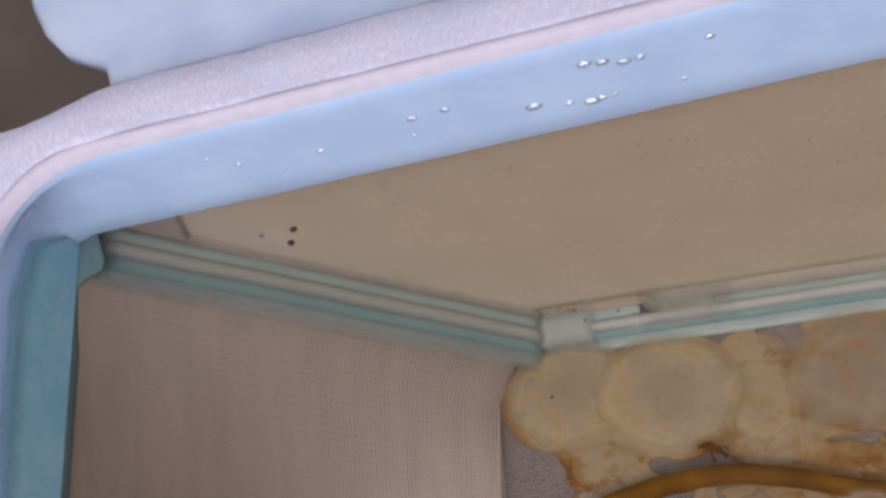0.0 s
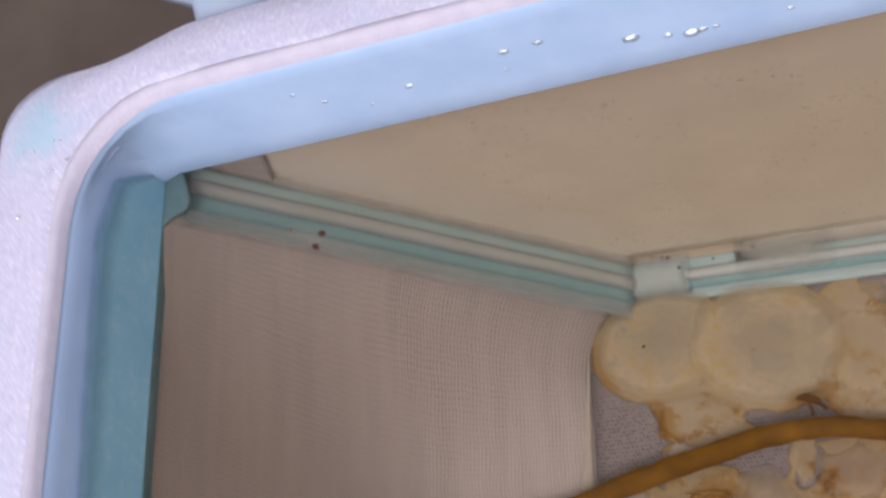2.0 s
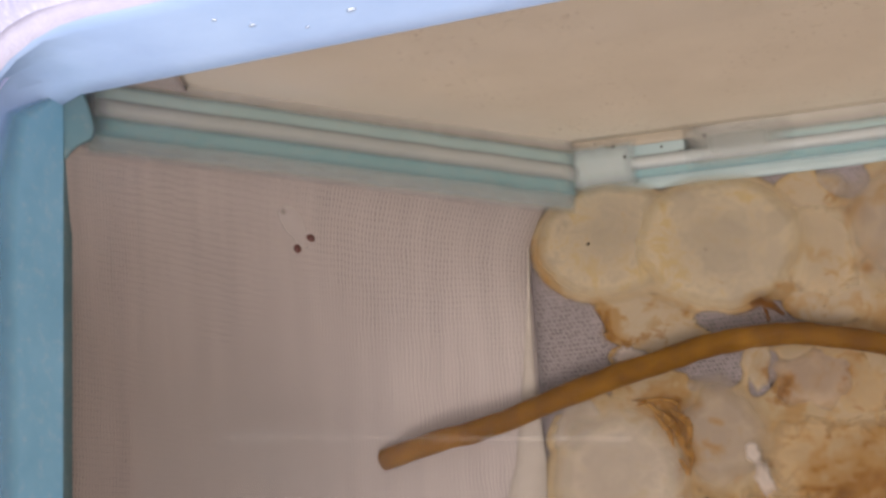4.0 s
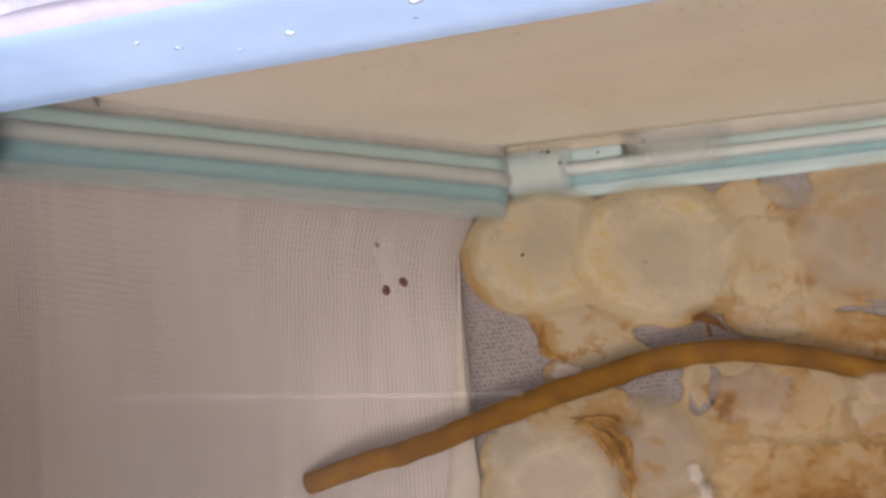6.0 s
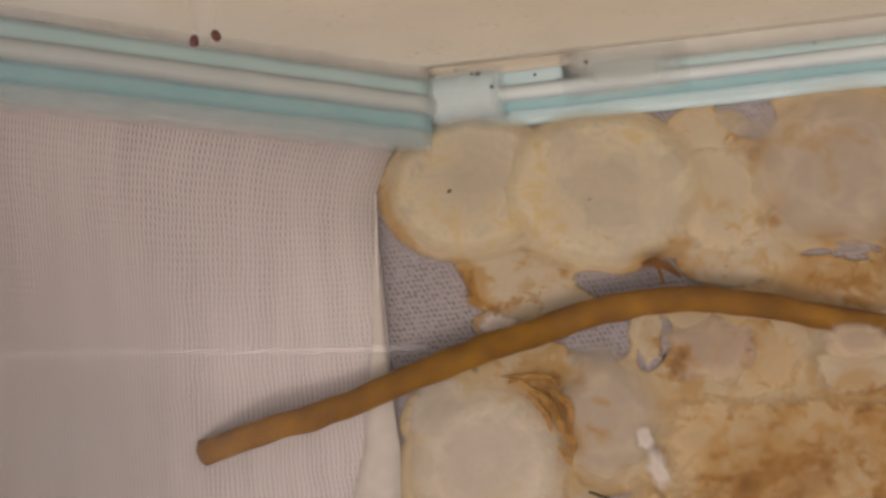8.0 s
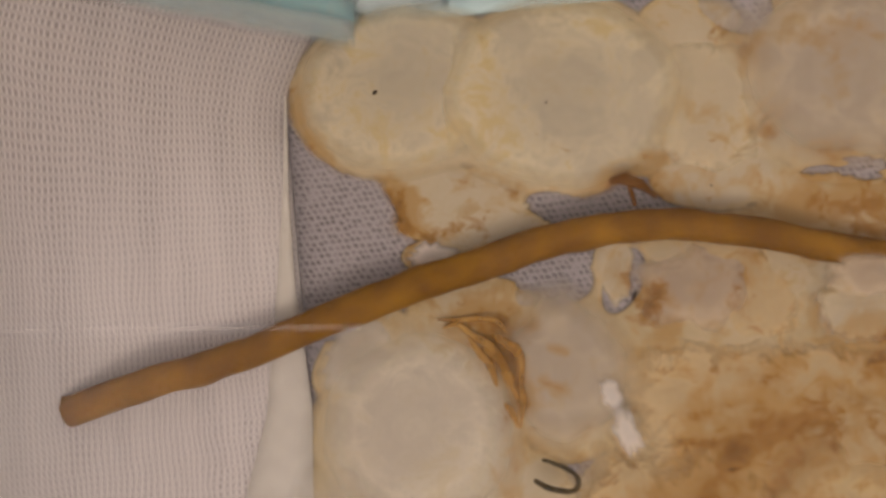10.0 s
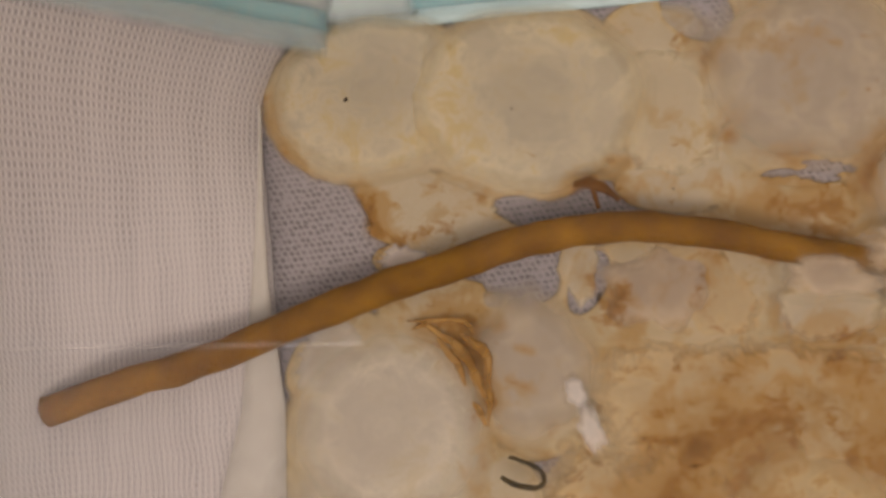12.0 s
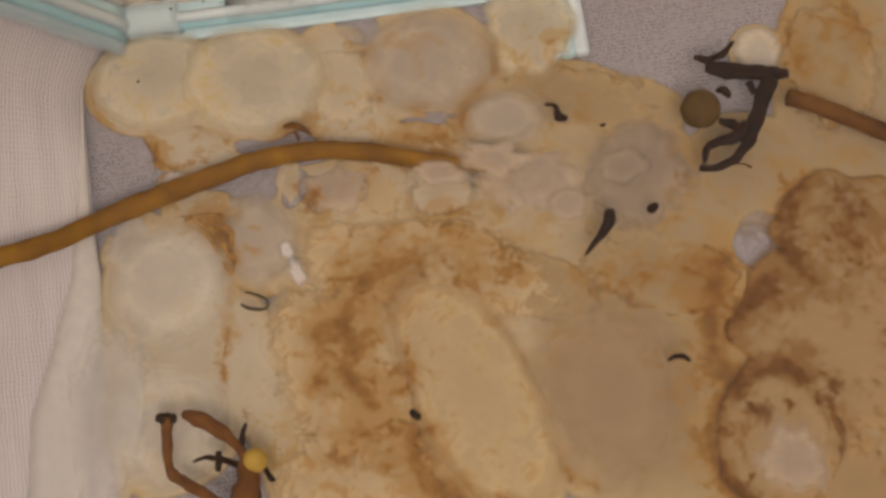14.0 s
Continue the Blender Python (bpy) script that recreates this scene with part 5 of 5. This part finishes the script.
def husk_skin():
    """Thin brown fibres of one torn scrap of skin, lying along the slice's cut edge."""
    fibres = [
        ([(0.0052, -0.0294, 0.0016), (0.0079, -0.0297, 0.0016), (0.0106, -0.0298, 0.0018), (0.0125, -0.0305, 0.0024), (0.0136, -0.0322, 0.0031)], 0.00026),
        ([(0.0057, -0.0305, 0.0016), (0.0075, -0.0302, 0.0016), (0.0088, -0.0313, 0.0016), (0.0100, -0.0328, 0.0017)], 0.00034),
        ([(0.0087, -0.0319, 0.0016), (0.0099, -0.0339, 0.0017), (0.0111, -0.0357, 0.0019), (0.0116, -0.0381, 0.0019)], 0.00046),
        ([(0.0093, -0.0316, 0.0016), (0.0113, -0.0333, 0.0022), (0.0126, -0.0356, 0.0030), (0.0130, -0.0382, 0.0031)], 0.00060),
        ([(0.0116, -0.0318, 0.0018), (0.0135, -0.0333, 0.0032), (0.0147, -0.0347, 0.0033), (0.0148, -0.0377, 0.0033)], 0.00056),
        ([(0.0104, -0.0335, 0.0018), (0.0124, -0.0354, 0.0030), (0.0134, -0.0377, 0.0031), (0.0141, -0.0403, 0.0032)], 0.00046),
        ([(0.0124, -0.0403, 0.0030), (0.0132, -0.0415, 0.0030), (0.0137, -0.0432, 0.0030)], 0.00050),
        ([(0.0145, -0.0374, 0.0033), (0.0146, -0.0402, 0.0032), (0.0140, -0.0433, 0.0030)], 0.00036),
    ]
    bm = bmesh.new()
    for k, (points, r) in enumerate(fibres):
        widths = [r * (0.35 if i in (0, len(points) - 1) else 1.0) for i in range(len(points))]
        sweep(points, widths, 8, 0.4, 61.0 + k, 0.35, bm=bm)
    tagged(part("husk_skin", bm, SKIN_BROWN), "torn brown fibrous skin along a white slice's edge", "husk", group="dark fragments in the net")


husk_skin()
twig = empty("twig", (0.1132, -0.0149, 0.0))
tagged(twig, "dark branching twig with a round olive seed", "twig", group="dark fragments in the net")
part("stalk", sweep([(-0.0019, -0.0028, 0.0068), (0.0018, -0.0041, 0.0068), (0.0066, -0.0052, 0.0068), (0.0104, -0.0061, 0.0068), (0.0134, -0.0068, 0.0068)],
     [0.00089, 0.00174, 0.00168, 0.00142, 0.00098], 9, 0.4, 1.0, 0.7), DARK, twig)
part("branch", sweep([(-0.0038, -0.0003, 0.0068), (-0.0016, -0.0013, 0.0068), (-0.0006, -0.0031, 0.0068)],
     [0.00044, 0.00078, 0.001], 9, 0.4, 2.0, 0.7), DARK, twig)
part("branch", sweep([(-0.0006, -0.0011, 0.0068), (0.002, -0.0004, 0.0068), (0.0045, 0.0018, 0.0068)],
     [0.00056, 0.00078, 0.00034], 9, 0.4, 3.0, 0.7), DARK, twig)
part("branch", sweep([(0.0098, -0.0072, 0.0068), (0.0071, -0.0116, 0.0068), (0.0046, -0.016, 0.0068), (0.0027, -0.0193, 0.0068), (-0.0008, -0.0224, 0.0068), (-0.0043, -0.0235, 0.0068), (-0.0076, -0.0232, 0.0068)],
     [0.00153, 0.00145, 0.00152, 0.0012, 0.00098, 0.00075, 0.00076], 9, 0.4, 4.0, 0.7), DARK, twig)
part("branch", sweep([(0.0035, -0.0161, 0.0068), (0.0002, -0.018, 0.0068), (-0.0032, -0.0185, 0.0068), (-0.0054, -0.0193, 0.0068), (-0.0066, -0.0222, 0.0068)],
     [0.00131, 0.0012, 0.00098, 0.00076, 0.00044], 9, 0.4, 5.0, 0.7), DARK, twig)
part("branch", sweep([(0.0056, -0.0073, 0.0068), (0.0061, -0.0097, 0.0068)],
     [0.00076, 0.00067], 9, 0.4, 6.0, 0.7), DARK, twig)
part("branch", sweep([(-0.0011, -0.0081, 0.0068), (0.0005, -0.0081, 0.0068), (0.0011, -0.0097, 0.0068)],
     [0.00045, 0.00109, 0.00044], 9, 0.4, 7.0, 0.7), DARK, twig)
part("branch", sweep([(-0.0019, -0.0143, 0.0068), (0.0, -0.0152, 0.0068), (0.0018, -0.0163, 0.0068)],
     [0.00054, 0.00098, 0.00087], 9, 0.4, 8.0, 0.7), DARK, twig)
part("seed", ball(0.00392, 9.0, at=(-0.0049, -0.0112, 0.0068), wob=0.06, sz=0.9), SEED, twig, "round seed")
twig = empty("twig", (-0.0017, -0.068, 0.0))
tagged(twig, "brown bent twig with a yellow seed and a leaf scrap", "twig", group="dark fragments in the net")
part("stalk", sweep([(0.0012, -0.0015, 0.007), (0.0008, -0.0053, 0.007), (0.0007, -0.0107, 0.007), (0.0034, -0.0135, 0.007), (0.0071, -0.0167, 0.007), (0.0125, -0.0221, 0.007)],
     [0.00104, 0.00094, 0.00091, 0.00102, 0.00111, 0.00122], 9, 0.4, 1.5, 0.7), UMBER, twig)
part("knob", sweep([(-0.0006, -0.0009, 0.007), (0.0011, -0.0015, 0.007), (0.0028, -0.0015, 0.007)],
     [0.00073, 0.00135, 0.00071], 9, 0.4, 2.5, 0.7), DARK, twig)
part("leaf_scrap", sweep([(0.004, -0.001, 0.007), (0.0067, -0.0022, 0.007), (0.0105, -0.0054, 0.007), (0.0132, -0.0085, 0.007), (0.0144, -0.0112, 0.007)],
     [0.00051, 0.00155, 0.00152, 0.00081, 0.00081], 9, 0.4, 3.5, 0.7), UMBER, twig)
part("branch", sweep([(0.0144, -0.0112, 0.007), (0.0145, -0.0148, 0.007), (0.0135, -0.0182, 0.007), (0.0126, -0.0216, 0.007)],
     [0.00122, 0.00218, 0.00264, 0.00203], 9, 0.4, 4.5, 0.7), UMBER, twig)
part("branch", sweep([(0.005, -0.01, 0.007), (0.0071, -0.0095, 0.007), (0.0094, -0.0101, 0.007), (0.012, -0.0114, 0.007), (0.0138, -0.012, 0.007)],
     [0.0002, 0.00041, 0.00061, 0.00061, 0.00071], 9, 0.4, 5.5, 0.7), DARK, twig)
part("branch", sweep([(0.0096, -0.0089, 0.007), (0.0097, -0.0104, 0.007), (0.0092, -0.0123, 0.007)],
     [0.00051, 0.00071, 0.00052], 9, 0.4, 6.5, 0.7), DARK, twig)
part("branch", sweep([(0.0152, -0.0046, 0.007), (0.0144, -0.0066, 0.007), (0.014, -0.0084, 0.007)],
     [0.00031, 0.00052, 0.00061], 9, 0.4, 7.5, 0.7), DARK, twig)
part("branch", sweep([(0.0177, -0.0133, 0.007), (0.0183, -0.015, 0.007), (0.0192, -0.0156, 0.007)],
     [0.00051, 0.00061, 0.0003], 9, 0.4, 8.5, 0.7), DARK, twig)
part("seed", ball(0.00233, 9.5, at=(0.0161, -0.0115, 0.007), wob=0.06, sz=0.9), SEED_Y, twig, "round seed")


def speck(place, r, seed):
    ob = part("speck", ball(r * 0.65, seed, 1.0, 0.7, 0.6, 0.4, rot=seed), DARK)
    ob.location = place
    tagged(ob, "tiny dark speck of debris", "speck", group="specks of debris")


speck((0.0007, -0.0014, 0.0052), 0.0005, 0.5)
speck((0.0212, -0.0055, 0.0062), 0.0002, 1.5)
speck((0.0394, -0.0172, 0.0032), 0.00025, 2.5)
speck((0.0322, 0.0037, 0.0045), 0.00025, 3.5)
for n, (x, y, z, r) in enumerate(((0.0034, 0.0171, 0.0040, 0.00035), (0.0086, 0.0138, 0.0042, 0.0005), (0.0151, 0.0150, 0.0030, 0.0004), (0.0186, 0.0135, 0.0040, 0.0003), (0.0230, 0.0155, 0.0042, 0.0005),
                                 (0.0068, 0.0158, 0.0052, 0.0006), (0.0058, 0.0160, 0.0052, 0.0004), (0.0285, 0.0183, 0.0086, 0.0003), (0.0381, 0.0157, 0.0588, 0.0003), (0.0469, 0.0161, 0.0510, 0.0003),
                                 (-0.0032, 0.0156, 0.0599, 0.0003), (-0.0121, 0.0155, 0.0632, 0.0003), (0.0039, 0.0157, 0.0590, 0.0002), (-0.0214, 0.0157, 0.0595, 0.0003), (0.0209, 0.0168, 0.0375, 0.0002), (0.0560, 0.0135, 0.0040, 0.0003))):
    speck((x, y, z), r, n + 4.5)


# ---- clear plastic tub standing behind the box ----
def clear_tub():
    tub = empty("plastic_tub", (0, 0, 0))
    tagged(tub, "clear bluish plastic tub behind the net box", "tub")
    line = [(-0.0400, 0.0258), (-0.0412, 0.0300), (-0.0448, 0.0322), (-0.0491, 0.0346), (-0.0530, 0.0393), (-0.0560, 0.0455), (-0.0585, 0.054), (-0.060, 0.075), (-0.060, 0.13), (0.17, 0.13), (0.17, 0.0258)]

    def prism(z0, z1, inset):
        bm = bmesh.new()
        mid = Vector((0.05, 0.08))
        rings = []
        for z, k in ((z0, inset + 0.0015), (z0 + 0.0012, inset), (z1 - 0.0012, inset), (z1, inset + 0.0015)):
            rings.append([bm.verts.new((*(Vector(p) + (mid - Vector(p)).normalized() * k), z)) for p in line])
        for r0, r1 in zip(rings, rings[1:]):
            for k in range(len(line)):
                i = (k + 1) % len(line)
                bm.faces.new((r0[k], r0[i], r1[i], r1[k]))
        bm.faces.new(list(reversed(rings[0])))
        bm.faces.new(rings[-1])
        bmesh.ops.recalc_face_normals(bm, faces=bm.faces)
        return bm
    part("lid", prism(0.0955, 0.1005, 0.0), CLEAR, tub, "bluish clear plastic lid")
    part("wall", prism(-0.004, 0.0950, 0.003), CLEAR, tub)
    return tub


clear_tub()


# ---- the small swimmer ----
def swimmer():
    """A glassy shrimp larva, head along +x, on its own origin between the eyes."""
    thing = empty("shrimp_larva", (0, 0, 0.075))
    tagged(thing, "glassy see-through shrimp larva with two dark eyes", "larva")
    bm = sweep([(0.0004, 0, 0), (-0.0016, 0, 0), (-0.0040, 0.0002, 0), (-0.0062, 0.0, 0)], [0.0004, 0.0010, 0.0015, 0.0008], 14, 0.1, 3.0, 0.7)
    part("body", bm, GLASSY, thing)
    gut = part("gut", ball(0.00035, 4.0, 1.2, 0.8, 0.6), UMBER_SOFT, thing)
    gut.location = (-0.0055, 0, 0.0006)
    for s in (1, -1):
        eye = part("eye", ball(0.00056, s, 1.15, 0.85, 0.85, 0.06, rot=0.3 * s), EYE, thing, "dark red eye")
        eye.location = (0.0, 0.00116 * s, 0.0004)
    return thing


UMBER_SOFT = plain("faint_gut", (0.22, 0.20, 0.20), (0.30, 0.28, 0.28), 900, 0.6, 0.2, 0.0002, alpha=0.7)
larva = swimmer()


def motions():
    walk(larva, [(t, pose(x, y, 0.075, 0, 0, a)) for t, x, y, a in LARVA_ROWS])


LARVA_ROWS = [
    (0, -0.0210, 0.0072, -12),
    (1, -0.0446, 0.0094, -7),
    (1.5, -0.0345, 0.0013, -19),
    (2, -0.0314, -0.0017, -28),
    (2.5, -0.0366, -0.0034, -37),
    (3, -0.0249, -0.0123, -31),
    (3.5, -0.0234, -0.0132, -31),
    (3.7, -0.0244, -0.0127, -54),
    (5.8, -0.0020, -0.0176, -69),
    (6.2, -0.0041, -0.0147, -74),
    (6.5, 0.0019, -0.0190, -54),
    (6.8, 0.0034, -0.0205, -74),
    (7, 0.0034, -0.0197, -96),
    (7.2, 0.0047, -0.0178, -93),
    (8, -0.012, 0.0035, -85),
    (9.3, -0.03, 0.0065, -70),
    (14, -0.046, 0.0055, -70),
]
motions()
